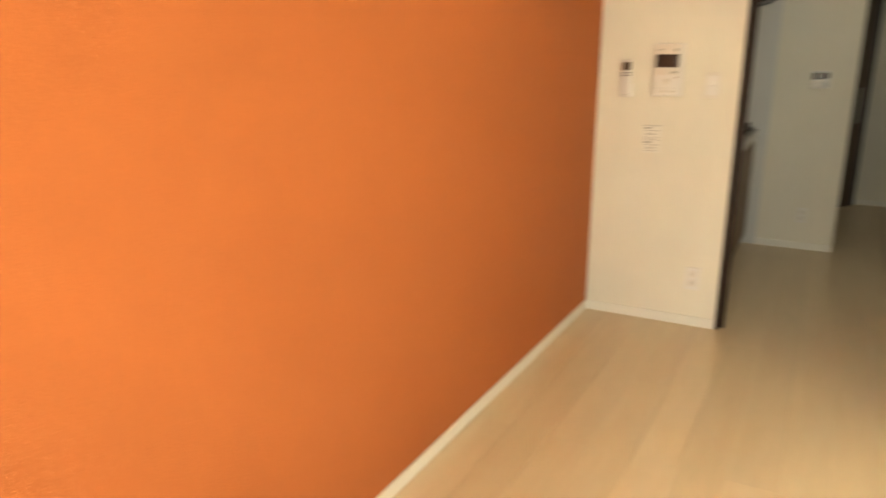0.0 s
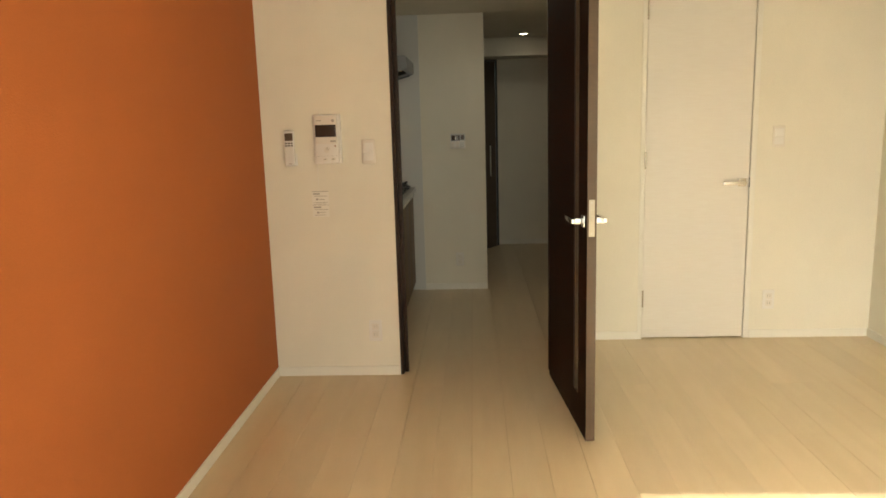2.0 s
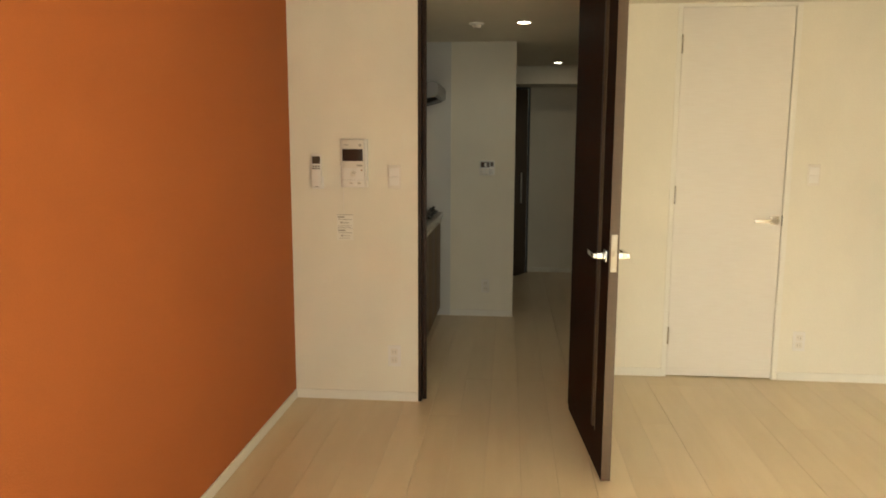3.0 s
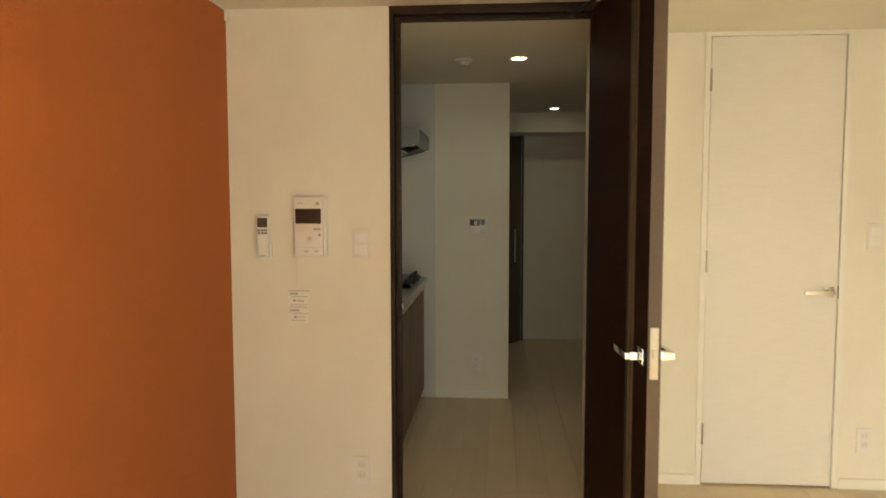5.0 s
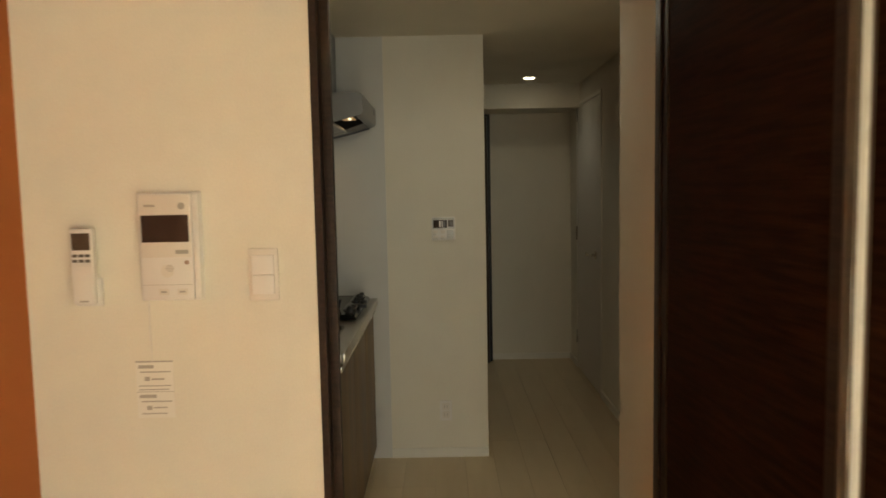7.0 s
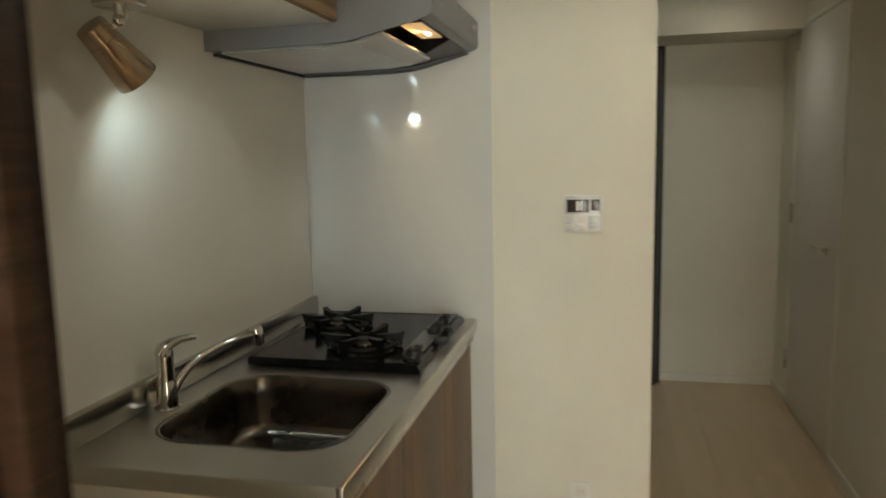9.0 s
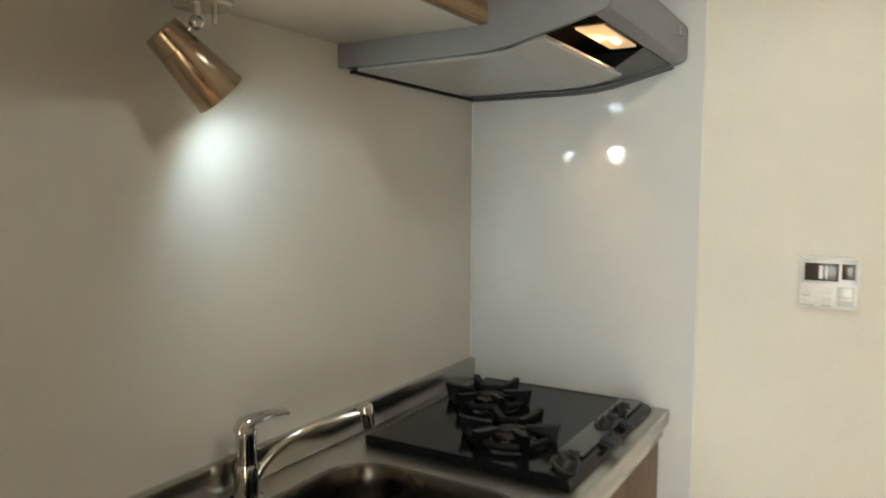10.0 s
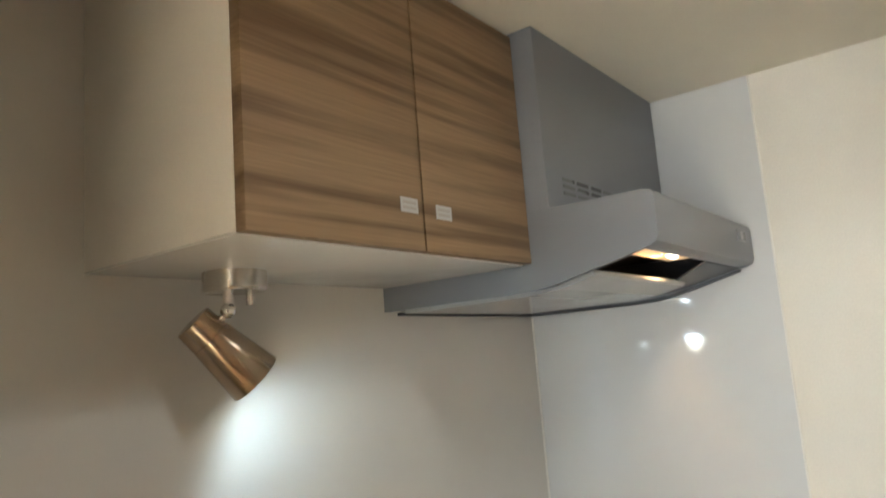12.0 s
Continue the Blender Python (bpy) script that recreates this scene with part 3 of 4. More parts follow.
part("slide_cover", boxed(0.110, -0.0316, 1.172, 0.156, -0.0298, 1.246, 0.001), PLASTIC, rc)
bars(rc, "print", [(0.124, 1.162, 0.144, 1.166)], GREYINK, -0.0303)

# notice below the intercom
nt = thing("paper_notice", (0.274, 0, 0.878), "small white paper notice with faint grey print", "notice")
part("sheet", boxed(0.230, -0.0016, 0.879, 0.318, -0.0004, 1.016), PAPER, nt, smooth=False)
lines = [(0.236, 0.998, 0.272, 1.006), (0.240, 0.988, 0.312, 0.991), (0.250, 0.968, 0.262, 0.978), (0.266, 0.970, 0.296, 0.974), (0.236, 0.955, 0.312, 0.9575), (0.236, 0.946, 0.306, 0.9485),
         (0.236, 0.927, 0.276, 0.935), (0.240, 0.917, 0.312, 0.920), (0.252, 0.898, 0.264, 0.908), (0.268, 0.902, 0.300, 0.905), (0.240, 0.888, 0.300, 0.8905)]
bars(nt, "print", lines, GREYINK, -0.0016, 0.0003)
bars(nt, "print", [(0.230, 1.0125, 0.318, 1.016), (0.230, 0.941, 0.318, 0.9425)], GREYINK, -0.0016, 0.0003)
part("wire", tube(bmesh.new(), [(0.270, -0.002, 1.168), (0.269, -0.002, 1.09), (0.270, -0.002, 1.014)], 0.0012, 6), PLASTIC, nt)

# water heater control on the kitchen's end wall
hc = thing("heater_control", (0.958, KEND, 1.139), "white and silver water heater control with display", "control panel")
part("body", boxed(0.902, KEND - 0.018, 1.145, 1.023, KEND, 1.2641, 0.004), PLASTIC, hc)
part("face", boxed(0.9067, KEND - 0.0205, 1.1496, 1.0182, KEND - 0.017, 1.2595, 0.0015), SILVERPL, hc, "silver upper face")
part("lower_face", boxed(0.9067, KEND - 0.0215, 1.1496, 1.0182, KEND - 0.0200, 1.2031, 0.001), PLASTIC, hc)
part("display", boxed(0.9124, KEND - 0.0225, 1.2087, 0.9814, KEND - 0.0200, 1.2493, 0.001), SCREEN, hc, "dark display")
part("display", boxed(0.987, KEND - 0.0225, 1.2142, 1.0135, KEND - 0.0200, 1.2493, 0.001), SCREEN, hc, "dark display")
for bx0, bz0, bx1, bz1 in ((0.9124, 1.1792, 0.9341, 1.1958), (0.9124, 1.157, 0.9341, 1.1681), (0.9492, 1.1792, 0.97, 1.1958), (0.9492, 1.157, 0.97, 1.1718), (0.9795, 1.1552, 1.0135, 1.1976)):
    part("button", boxed(bx0, KEND - 0.0238, bz0, bx1, KEND - 0.0213, bz1, 0.001), SILVERPL if bx0 > 0.97 else PLASTIC2, hc)
bars(hc, "print", [(0.9085, 1.1515, 0.9335, 1.1535), (0.9085, 1.1735, 0.925, 1.1755), (0.948, 1.1525, 0.968, 1.1545), (0.982, 1.1635, 1.010, 1.1655), (0.982, 1.1735, 1.006, 1.1755)], GREYINK, KEND - 0.0238)
bars(hc, "digit", [(0.9417, 1.2142, 0.9492, 1.2438), (0.9549, 1.2142, 0.9587, 1.2438)], PLASTIC, -0.0225 + KEND)

# ---- ceiling lamps and detector ----
for px, py in DOWNLIGHTS:
    d = thing("downlight", (px, py, ROOM_TOP), "lit round recessed downlight with white rim", "ceiling lamp", "hall downlights")
    part("rim", lathe(bmesh.new(), (px, py, ROOM_TOP), (0, 0, -1), [(0.0, 0.050), (0.005, 0.056), (0.008, 0.050), (0.006, 0.040), (0.0005, 0.039)]), TRIM, d)
    part("lamp", lathe(bmesh.new(), (px, py, ROOM_TOP), (0, 0, -1), [(0.001, 0.038), (0.004, 0.034), (0.006, 0.02), (0.007, 0.0)]), LAMPGLOW if py < 2 else LAMPGLOW2, d, "glowing lamp")
sd = thing("smoke_detector", (0.908, 1.15, ROOM_TOP), "small round white smoke detector on the ceiling", "smoke detector")
part("base", lathe(bmesh.new(), (0.908, 1.15, ROOM_TOP), (0, 0, -1), [(0, 0.048), (0.010, 0.048), (0.014, 0.042), (0.015, 0.0)]), PLASTIC, sd)
part("cap", lathe(bmesh.new(), (0.908, 1.15, ROOM_TOP), (0, 0, -1), [(0.014, 0.030), (0.024, 0.028), (0.032, 0.022), (0.034, 0.0)]), PLASTIC2, sd)

# ---- kitchen ----
BX = 0.026
structure("wall_panel", boxed(BX, PART_T, 0.0, BX + 0.004, KEND, ROOM_TOP - 0.001), PANELWARM, "glossy white kitchen wall panel", "wall panel")
structure("wall_panel_end", boxed(BX + 0.004, KEND - 0.004, 0.0, 0.672, KEND, ROOM_TOP - 0.001, 0.001), PANELWHITE, "glossy white panel on the end wall", "wall panel")
BX, KE = BX + 0.004, KEND - 0.004
structure("trim_panel_edge", boxed(0.672, KEND - 0.0065, 0.0, 0.6755, KEND, ROOM_TOP - 0.001, 0.001), TRIM, "slim white edge strip of the wall panel", "trim")
structure("trim_panel_corner", boxed(BX, KE - 0.005, 0.92, BX + 0.005, KE, 1.66, 0.002), TRIM, "slim corner bead between the wall panels", "trim")
Y0 = 0.749

# base cabinet
bc = thing("base_cabinet", (0.30, 1.37, 0.0), "kitchen base cabinet with brown wood doors and white side", "base cabinet")
carcass = bmesh.new()
for q in ((BX, Y0 + 0.012, 0.06, 0.572, KE - 0.001, 0.078), (BX, Y0 + 0.012, 0.0782, BX + 0.010, KE - 0.001, 0.800), (BX + 0.0102, Y0 + 0.012, 0.0782, 0.572, Y0 + 0.028, 0.800), (BX + 0.0102, KE - 0.017, 0.0782, 0.572, KE - 0.001, 0.800), (BX + 0.0102, 1.355, 0.0782, 0.572, 1.371, 0.800), (0.556, Y0 + 0.0282, 0.6, 0.572, 1.3548, 0.800)):
    box(carcass, *q)
part("body", carcass, BODYWHITE, bc, "white cabinet body", smooth=False)
part("side_panel", boxed(BX, Y0 + 0.004, 0.0, 0.588, Y0 + 0.0118, 0.812, 0.001), BODYWHITE, bc, "white side panel")
part("plinth", boxed(BX, Y0 + 0.02, 0.0, 0.53, KE - 0.001, 0.0598), BLACK, bc)
ys = [Y0 + 0.014, 1.17, 1.585, KE - 0.004]
for a, b in zip(ys, ys[1:]):
    door = part("door", boxed(0.5725, a + 0.0015, 0.065, 0.591, b - 0.0015, 0.775, 0.0015), WOODBASE, bc, "muted brown wood door")
part("finger_rail", boxed(0.5725, Y0 + 0.014, 0.7785, 0.602, KE - 0.004, 0.7995, 0.003), NICKEL, bc, "satin aluminium finger rail")

# worktop with a sink cut-out
SINK_AT = (0.338, 1.092)
SINK = rounded(*SINK_AT, 0.207, 0.212, 0.10)
wt = thing("worktop", (0.32, 1.37, 0.80), "stainless steel worktop with inset sink and raised back edge", "worktop")
top = bmesh.new()
X1, ZT, ZB = 0.615, 0.850, 0.813
outer = [(X1, KE), (BX, KE), (BX, Y0), (X1, Y0)]
inner = SINK
per = len(inner) // 4
vi = [top.verts.new((x, y, ZT)) for x, y in inner]
vo = [top.verts.new((x, y, ZT)) for x, y in outer]
for q in range(4):
    ring = [vi[(q * per + k) % len(vi)] for k in range(per)]
    for k in range(per - 1):
        top.faces.new((vo[q], ring[k], ring[k + 1]))
    top.faces.new((vo[q], ring[-1], vi[((q + 1) * per) % len(vi)], vo[(q + 1) % 4]))
part("top", top, STEEL, wt, smooth=False)
part("front_edge", boxed(X1 - 0.012, Y0, ZB, X1 + 0.001, KE, ZT + 0.0015, 0.005), STEEL, wt)
part("end_edge", boxed(BX, Y0 - 0.001, ZB, X1 - 0.0125, Y0 + 0.011, ZT + 0.0015, 0.002), STEEL, wt)
part("back_edge", boxed(BX, Y0, ZT, BX + 0.018, KE, 0.916, 0.006), POLISHED, wt)
basin = bmesh.new()
levels = [(ZT + 0.0006, 1.035), (ZT + 0.0012, 1.012), (ZT - 0.006, 0.99), (ZT - 0.05, 0.982), (ZT - 0.118, 0.955), (ZT - 0.136, 0.925), (ZT - 0.146, 0.87), (ZT - 0.150, 0.80), (ZT - 0.153, 0.5)]
rings = []
for z, s in levels:
    rings.append([basin.verts.new((SINK_AT[0] + (x - SINK_AT[0]) * s, SINK_AT[1] + (y - SINK_AT[1]) * s, z)) for x, y in SINK])
for p, q in zip(rings, rings[1:]):
    for k in range(len(p)):
        basin.faces.new((p[k], p[(k + 1) % len(p)], q[(k + 1) % len(p)], q[k]))
basin.faces.new(rings[-1])
sink = part("sink", basin, DARKSTEEL, wt, "deep stainless sink bowl")
part("drain", lathe(bmesh.new(), (0.25, 1.06, ZT - 0.1535), (0, 0, 1), [(0.001, 0.07), (0.004, 0.066), (0.004, 0.05), (0.0015, 0.045), (0.0012, 0.0)]), CHROME, sink)

# hob
hb = thing("gas_hob", (0.33, 1.68, ZT), "black two-burner gas hob with knobs on the worktop", "gas hob")
HX0, HX1, HY0, HY1 = 0.103, 0.580, 1.380, 1.950
HZ = 0.874
tray = bmesh.new()
prof = [(HX0, ZT + 0.002), (HX0, HZ - 0.004), (HX0 + 0.006, HZ), (0.500, HZ), (0.530, HZ + 0.002), (0.572, HZ - 0.006), (HX1, ZT + 0.008), (HX1, ZT + 0.002)]
extrude_profile(tray, prof, HY0, HY1)
part("top_plate", tray, ENAMEL, hb, smooth=False)
part("front_strip", boxed(0.505, HY0 + 0.12, HZ + 0.0005, 0.560, HY1 - 0.004, HZ + 0.0028, 0.001), VENTGREY, hb, "dark grey control strip")
part("rear_seam", boxed(0.14, HY1 - 0.012, HZ + 0.0002, 0.49, HY1 - 0.008, HZ + 0.0012), BLACK, hb)
for bx, by in ((0.225, 1.735), (0.385, 1.520)):
    burner = part("burner", lathe(bmesh.new(), (bx, by, HZ), (0, 0, 1), [(0.0, 0.060), (0.004, 0.058), (0.006, 0.040), (0.016, 0.038), (0.020, 0.030), (0.022, 0.010), (0.020, 0.0)]), DARKSTEEL, hb, "dark steel burner ring")
    part("burner_cap", lathe(bmesh.new(), (bx, by, HZ + 0.019), (0, 0, 1), [(0.0, 0.027), (0.005, 0.026), (0.007, 0.018), (0.007, 0.0)]), IRON, burner)
    grate = part("grate", tube(bmesh.new(), [(bx + 0.088 * math.cos(a * math.tau / 24), by + 0.088 * math.sin(a * math.tau / 24), HZ + 0.012) for a in range(25)], 0.0085, 8), IRON, hb, "black cast iron pan grate")
    for k in range(6):
        a = k * math.tau / 6 + 0.25
        c, s = math.cos(a), math.sin(a)
        pb = bmesh.new()
        pts = [(0.104, 0.003), (0.106, 0.018), (0.112, 0.043), (0.094, 0.039), (0.066, 0.036), (0.038, 0.034), (0.038, 0.027), (0.080, 0.016), (0.090, 0.004)]
        l = [pb.verts.new((bx + c * r - s * 0.0075, by + s * r + c * 0.0075, HZ + h)) for r, h in pts]
        rr = [pb.verts.new((bx + c * r + s * 0.0075, by + s * r - c * 0.0075, HZ + h)) for r, h in pts]
        for i in range(len(pts)):
            j = (i + 1) % len(pts)
            pb.faces.new((l[i], l[j], rr[j], rr[i]))
        pb.faces.new(l[::-1])
        pb.faces.new(rr)
        part("prong", pb, IRON, grate, smooth=False)


def knob(parent, x, y, z, r=0.021):
    k = part("knob", lathe(bmesh.new(), (x, y, z), (0.45, 0, 1), [(0, r * 1.1), (0.006, r * 1.1), (0.008, r * 0.85), (0.026, r * 0.75), (0.029, r * 0.6), (0.030, 0)]), BLACK, parent, "black turning knob")
    part("grip", boxed(x + 0.008, y - 0.004, z + 0.024, x + 0.030, y + 0.004, z + 0.038, 0.002), BLACK, k)
    return k


knob(hb, 0.545, 1.435, HZ - 0.002, 0.027)
knob(hb, 0.540, 1.690, HZ)
knob(hb, 0.540, 1.790, HZ)
part("slide_lever", boxed(0.560, 1.600, HZ - 0.008, 0.600, 1.632, HZ + 0.008, 0.003), BLACK, hb)
part("slide_lever", boxed(0.560, 1.735, HZ - 0.008, 0.590, 1.755, HZ + 0.006, 0.003), BLACK, hb)

# tap
tp = thing("kitchen_tap", (0.088, 1.045, ZT), "chrome single-lever kitchen tap with curved spout", "tap")
FX, FY = 0.088, 1.045
part("base", lathe(bmesh.new(), (FX, FY, ZT), (0, 0, 1), [(0, 0.030), (0.004, 0.030), (0.007, 0.024), (0.060, 0.0212), (0.066, 0.0200)]), CHROME, tp)
part("body", lathe(bmesh.new(), (FX, FY, ZT + 0.064), (0, 0, 1), [(0, 0.0195), (0.050, 0.0185), (0.058, 0.0195), (0.070, 0.018), (0.077, 0.011), (0.078, 0.0)]), CHROME, tp)
part("lever", tube(bmesh.new(), [(FX - 0.003, FY - 0.014, ZT + 0.122), (FX, FY - 0.004, ZT + 0.137), (FX + 0.005, FY + 0.014, ZT + 0.144), (FX + 0.012, FY + 0.042, ZT + 0.147), (FX + 0.019, FY + 0.070, ZT + 0.145), (FX + 0.022, FY + 0.086, ZT + 0.142)], [0.014, 0.0165, 0.013, 0.0088, 0.0080, 0.0070]), CHROME, tp)
sp = part("spout", tube(bmesh.new(), [(FX + 0.008, FY + 0.008, ZT + 0.026), (FX + 0.018, FY + 0.024, ZT + 0.058), (FX + 0.030, FY + 0.044, ZT + 0.082), (FX + 0.047, FY + 0.073, ZT + 0.102), (FX + 0.070, FY + 0.112, ZT + 0.117), (FX + 0.095, FY + 0.155, ZT + 0.124), (FX + 0.118, FY + 0.196, ZT + 0.126)], [0.0085, 0.0085, 0.008, 0.008, 0.0078, 0.0078, 0.0078]), CHROME, tp)
part("nozzle", lathe(bmesh.new(), (FX + 0.118, FY + 0.196, ZT + 0.142), (0.1, 0.15, -1), [(0, 0.013), (0.004, 0.0155), (0.020, 0.0155), (0.046, 0.0125), (0.047, 0.0)]), CHROME, sp)

# wall cabinet
C0, C1, CZ, CX = 0.7515, 1.382, 1.7265, 0.3945
wc = thing("wall_cabinet", (0.21, 1.07, CZ), "wall cabinet with two striped wood doors and white carcass", "wall cabinet")
part("body", boxed(BX, C0, CZ, CX - 0.0195, C1, ROOM_TOP - 0.002, 0.001), BODYWHITE, wc, "white cabinet carcass")
part("bottom_board", boxed(BX, C0 + 0.0005, CZ - 0.0035, CX - 0.0195, C1 - 0.0005, CZ - 0.0002, 0.0008), GLOSSBOARD, wc, "smooth white bottom board")
for a, b in ((C0, 1.0740), (1.0770, C1)):
    part("door", boxed(CX - 0.019, a, CZ - 0.002, CX, b - 0.0005, ROOM_TOP - 0.012, 0.0018), WOOD, wc, "striped brown wood door")
for a, b, z0, z1 in ((1.022, 1.061, 1.779, 1.801), (1.105, 1.144, 1.777, 1.799)):
    st = part("sticker", boxed(CX - 0.0002, a, z0, CX + 0.0008, b, z1), STICKER, wc, "white sticker with grey print", smooth=False)
    sb = bmesh.new()
    for i in range(2):
        box(sb, CX + 0.0008, a + 0.005, z0 + 0.005 + i * 0.008, CX + 0.0012, b - 0.005, z0 + 0.009 + i * 0.008)
    part("print", sb, GREYINK, st, smooth=False)

# cooker hood
HY, HE = 1.3825, 1.990
ho = thing("cooker_hood", (0.3, 1.69, 1.67), "silver-grey cooker hood with lit lamp under the ceiling", "cooker hood")
chim = part("upper_box", boxed(BX, HY + 0.004, 1.815, 0.438, HE, ROOM_TOP - 0.002, 0.002), HOODGREY, ho)
for i in range(4):
    for k in range(3):
        vb = boxed(0.4375, 1.452 + i * 0.061, 1.855 + k * 0.0135, 0.4395, 1.500 + i * 0.061, 1.862 + k * 0.0135, 0.0008)
        part("vent_slot", vb, VENTGREY, chim, smooth=False)
side = [(BX, 1.673), (0.340, 1.673), (0.400, 1.676), (0.450, 1.684), (0.500, 1.696), (0.560, 1.710), (0.616, 1.724), (0.628, 1.730), (0.632, 1.740), (0.632, 1.806), (0.628, 1.815), (0.616, 1.819), (0.434, 1.820), (BX, 1.820)]
for a, b in ((HY, HY + 0.012), (HE - 0.012, HE)):
    part("side_panel", extrude_profile(bmesh.new(), side, a, b), HOODGREY, ho, smooth=False)
part("front_panel", extrude_profile(bmesh.new(), [(0.616, 1.724), (0.628, 1.730), (0.632, 1.740), (0.632, 1.806), (0.628, 1.815), (0.616, 1.8185)], HY + 0.0122, HE - 0.0122), HOODGREY, ho)
part("top_panel", boxed(0.4385, HY + 0.0122, 1.8105, 0.6158, HE - 0.0122, 1.8190), HOODGREY, ho, smooth=False)
# Black sheets that put the hood cavity's shade into their colour.
part("cavity_shade_sheet", boxed(BX + 0.002, HY + 0.0125, 1.765, 0.6155, HE - 0.0125, 1.768), BLACK, ho, smooth=False)
part("rear_shade_sheet", boxed(BX, HY + 0.0125, 1.676, BX + 0.016, HE - 0.0125, 1.7645), BLACK, ho, smooth=False)
bf = bmesh.new()
extrude_profile(bf, [(0.062, 1.668), (0.36, 1.669), (0.43, 1.675), (0.495, 1.690), (0.499, 1.695), (0.499, 1.701), (0.491, 1.701), (0.425, 1.681), (0.36, 1.676), (0.062, 1.6745)], HY + 0.030, HE - 0.098)
part("baffle", bf, BAFFLE, ho, "light grey curved baffle plate", smooth=False)
part("front_lip", extrude_profile(bmesh.new(), [(0.598, 1.7225), (0.6155, 1.727), (0.6155, 1.735), (0.598, 1.731)], HY + 0.0125, HE - 0.0125), HOODGREY, ho, smooth=False)
# Black plate added above the baffle, its colour giving the gap's shade.
part("gap_shade_plate", extrude_profile(bmesh.new(), [(BX + 0.001, 1.6765), (0.36, 1.6775), (0.43, 1.6840), (0.470, 1.694), (0.470, 1.704), (0.36, 1.688), (BX + 0.001, 1.6865)], HY + 0.0125, HE - 0.0125), BLACK, ho, smooth=False)
shelf = bmesh.new()
low = [shelf.verts.new(p) for p in ((0.452, HE - 0.110, 1.688), (0.452, HE - 0.0125, 1.688), (0.5975, HE - 0.0125, 1.7205), (0.5975, HE - 0.255, 1.7205))]
high = [shelf.verts.new(v.co + Vector((0, 0, 0.004))) for v in low]
shelf.faces.new(low)
shelf.faces.new(high[::-1])
for k in range(4):
    shelf.faces.new((low[k], low[(k + 1) % 4], high[(k + 1) % 4], high[k]))
part("end_shelf", shelf, DARKGREY, ho, "dark grey plate beside the lamp", smooth=False)
# Black sheets added over both inner sides; their colour stands for shade.
for a in (HY + 0.0125, HE - 0.0160):
    part("side_shade_sheet", extrude_profile(bmesh.new(), [(0.05, 1.690), (0.45, 1.697), (0.595, 1.730), (0.595, 1.764), (0.05, 1.764)], a, a + 0.0035), BLACK, ho, smooth=False)
part("side_rim", extrude_profile(bmesh.new(), [(0.042, 1.6645), (0.340, 1.6640), (0.400, 1.6665), (0.450, 1.6745), (0.500, 1.6870), (0.560, 1.7030), (0.600, 1.7135), (0.600, 1.7195), (0.560, 1.7097), (0.500, 1.6957), (0.450, 1.6837), (0.400, 1.6757), (0.340, 1.6728), (0.042, 1.6728)], HE - 0.0122, HE - 0.0005), DARKGREY, ho, "dark grey rim", smooth=False)
# Black strip drawn in for the shade of the gap behind the baffle.
part("rear_gap_shade", boxed(BX + 0.001, HY + 0.040, 1.6655, BX + 0.0115, HE - 0.001, 1.6728), BLACK, ho, smooth=False)
part("filter", boxed(0.12, HY + 0.06, 1.715, 0.31, HE - 0.13, 1.728), BLACK, ho, smooth=False)
part("lamp_socket", boxed(0.484, 1.580, 1.7485, 0.560, 1.836, 1.7648, 0.002), BLACK, ho, smooth=False)
part("lamp_lens", boxed(0.491, 1.590, 1.7440, 0.552, 1.826, 1.7483, 0.001), LENSGLOW, ho, "glowing amber lamp lens", smooth=False)
bulb = bmesh.new()
lathe(bulb, (0.532, 1.705, 1.7450), (0, 1, 0), [(0.0, 0.0), (0.004, 0.007), (0.014, 0.0085), (0.038, 0.0085), (0.048, 0.007), (0.052, 0.0)], 16)
part("bulb", bulb, HOODGLOW, ho, "glowing warm bulb")
part("hood_switch", boxed(0.6315, 1.865, 1.772, 0.6345, 1.925, 1.797, 0.001), HOODGREY, ho)
part("switch_key", boxed(0.634, 1.892, 1.776, 0.637, 1.919, 1.793, 0.001), BAFFLE, ho)

# spotlight under the wall cabinet
sl = thing("spotlight", (0.122, 0.938, 1.70), "copper-toned metal spotlight on a round base, lit", "spotlight")
CXY = (0.122, 0.938)
part("canopy", lathe(bmesh.new(), (*CXY, CZ), (0, 0, -1), [(0, 0.049), (0.030, 0.049), (0.034, 0.046), (0.035, 0.0)]), NICKEL, sl, "satin nickel ceiling rose")
part("screw_cap", rod(bmesh.new(), (CXY[0] - 0.012, CXY[1] + 0.036, CZ - 0.033), (CXY[0] - 0.012, CXY[1] + 0.036, CZ - 0.052), 0.0055, n=14), NICKEL, sl)
part("stem", rod(bmesh.new(), (CXY[0] + 0.012, CXY[1] - 0.022, CZ - 0.033), (CXY[0] + 0.012, CXY[1] - 0.022, CZ - 0.058), 0.0075, n=14), NICKEL, sl)
JOINT_AT = Vector((CXY[0] + 0.014, CXY[1] - 0.024, CZ - 0.064))
part("joint", ball(bmesh.new(), JOINT_AT, 0.012), CHROME, sl)
neck_end = SPOT_BACK + spot_axis * 0.03 + (JOINT_AT - (SPOT_BACK + spot_axis * 0.03)).normalized() * 0.02
part("arm", rod(bmesh.new(), JOINT_AT, neck_end, 0.006, n=12), CHROME, sl)
LEN = (SPOT_MOUTH - SPOT_BACK).length
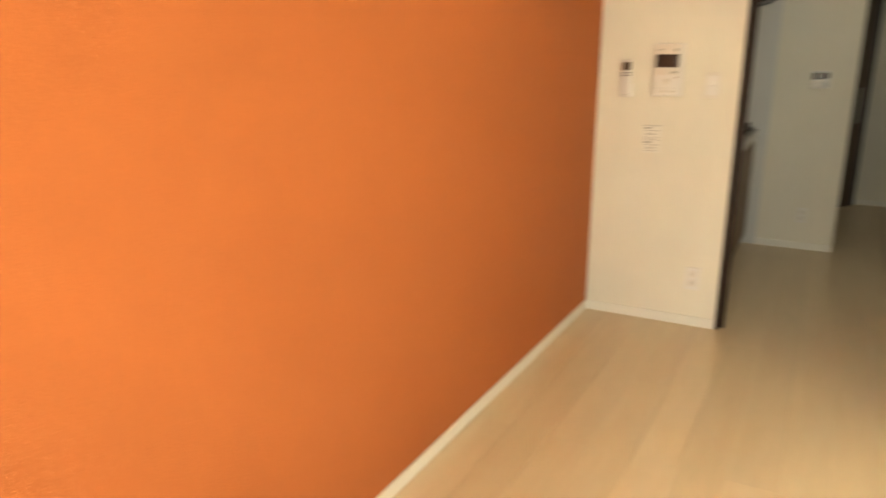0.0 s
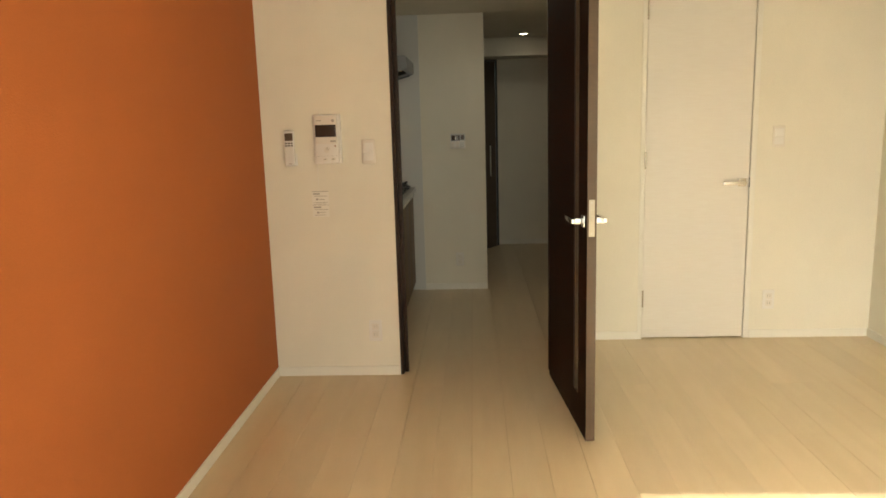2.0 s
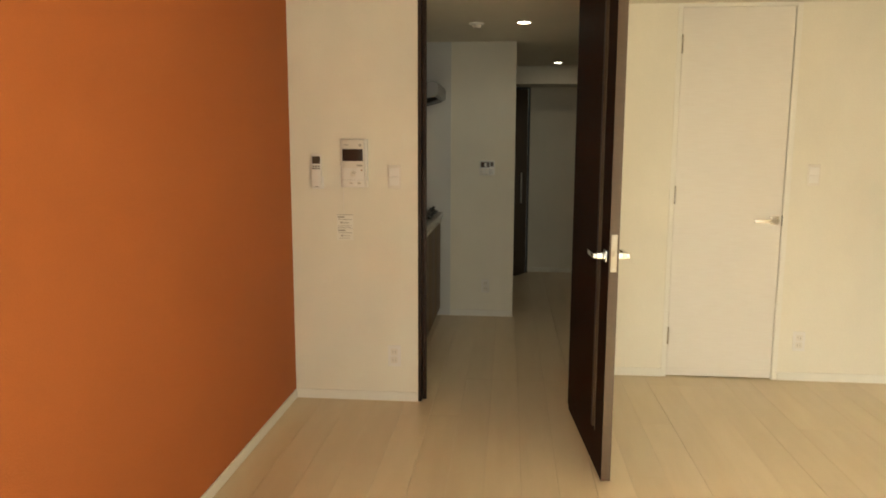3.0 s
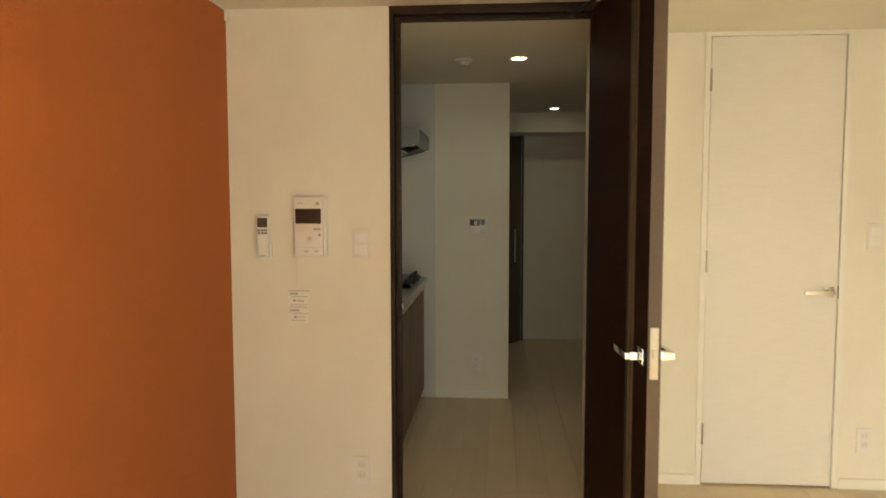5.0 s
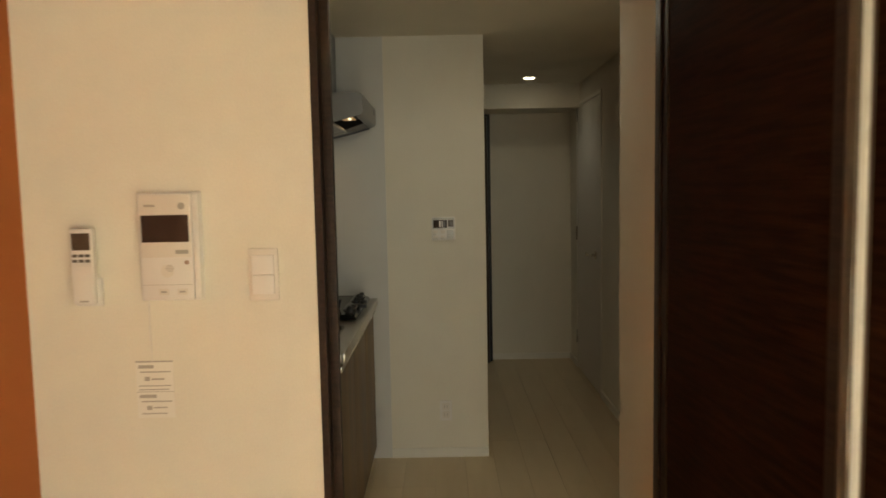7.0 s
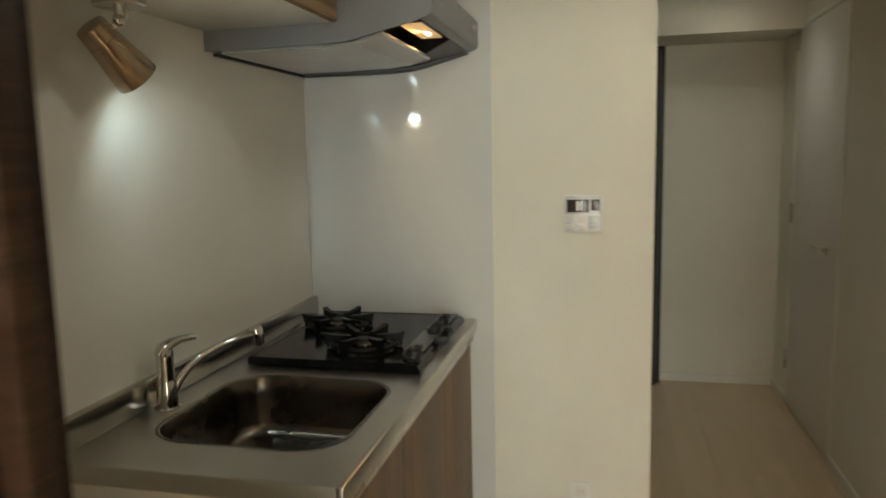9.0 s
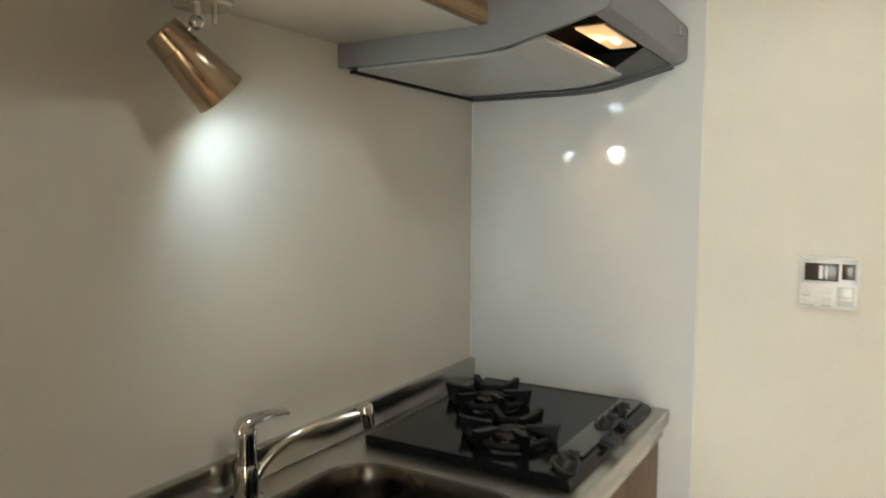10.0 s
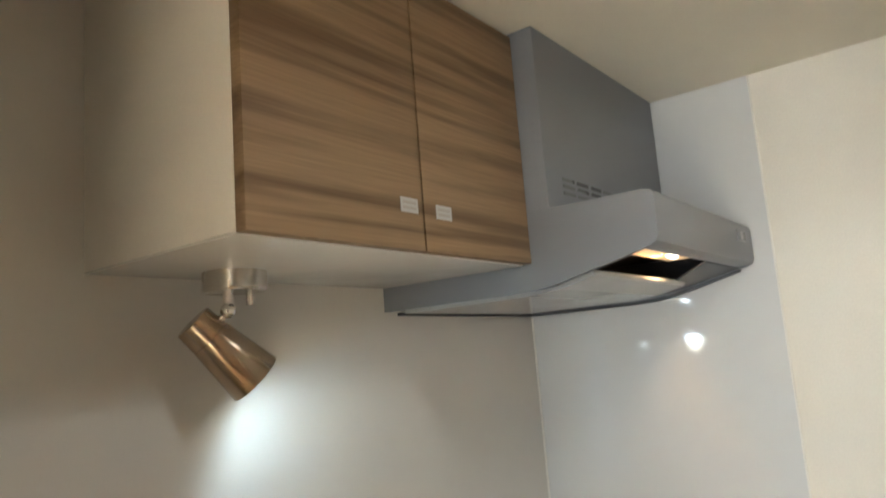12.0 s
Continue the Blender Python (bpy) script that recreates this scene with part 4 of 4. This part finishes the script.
hd_p = [(0.0, 0.0), (0.001, 0.028), (0.003, 0.0300), (0.034, 0.0325), (0.0345, 0.0317), (0.036, 0.0317), (0.0365, 0.0327), (LEN - 0.001, 0.0435), (LEN, 0.043), (LEN, 0.0415), (LEN - 0.012, 0.0405), (LEN - 0.035, 0.038), (LEN - 0.040, 0.0)]
part("shade", lathe(bmesh.new(), SPOT_BACK, spot_axis, hd_p, 40), BRONZE, sl, "copper-toned conical shade")
part("bulb", lathe(bmesh.new(), SPOT_BACK, spot_axis, [(LEN - 0.039, 0.012), (LEN - 0.028, 0.026), (LEN - 0.021, 0.025), (LEN - 0.017, 0.014), (LEN - 0.016, 0.0)], 24), SPOTGLOW, sl, "glowing white bulb")

# ---- floor planks, laid along the room ----
PW, GAP = 0.1525, 0.0010
plank_mesh = {}


def plank(x0, x1, y0, y1, y2):
    """One board from y0 to y1 at its x0 side and y2 at its x1 side."""
    key = (round(x1 - x0, 3), round(y1 - y0, 3), round(y2 - y0, 3))
    if key not in plank_mesh:
        w, d, e = key[0] - GAP, key[1] - 0.0003, key[2] - 0.0003
        b = bmesh.new()
        c = 0.0006
        lo = [b.verts.new(p) for p in ((0, 0, -0.006), (w, 0, -0.006), (w, e, -0.006), (0, d, -0.006))]
        mi = [b.verts.new(p) for p in ((0, 0, -c), (w, 0, -c), (w, e, -c), (0, d, -c))]
        up = [b.verts.new(p) for p in ((c, c, 0), (w - c, c, 0), (w - c, e - c, 0), (c, d - c, 0))]
        for p, q in ((lo, mi), (mi, up)):
            for k in range(4):
                b.faces.new((p[k], p[(k + 1) % 4], q[(k + 1) % 4], q[k]))
        b.faces.new(up)
        plank_mesh[key] = finish("plank", b, PLANK)
    ob = new("plank", plank_mesh[key])
    ob.location = (x0 + GAP / 2, y0, 0)
    ob.parent = floor


rng = random.Random(4)
xs = [-0.006] + [-0.014 + PW * k for k in range(1, 23)] + [EAST]
for a, b in zip(xs, xs[1:]):
    if b - a < 0.01:
        continue
    left, right = (CLOSET_Y + 0.05, CLOSET_Y + 0.05) if a >= HALL_X else (step_y(a), step_y(b))
    y = SOUTH - rng.choice((0.3, 0.9, 1.5))
    while y < left:
        s = max(y, SOUTH)
        e = y + 1.818
        if e - s > 0.02 and left - s > 0.02:
            plank(a, b, round(s, 3), round(min(e, left), 3), round(min(e, right), 3))
        y += 1.818
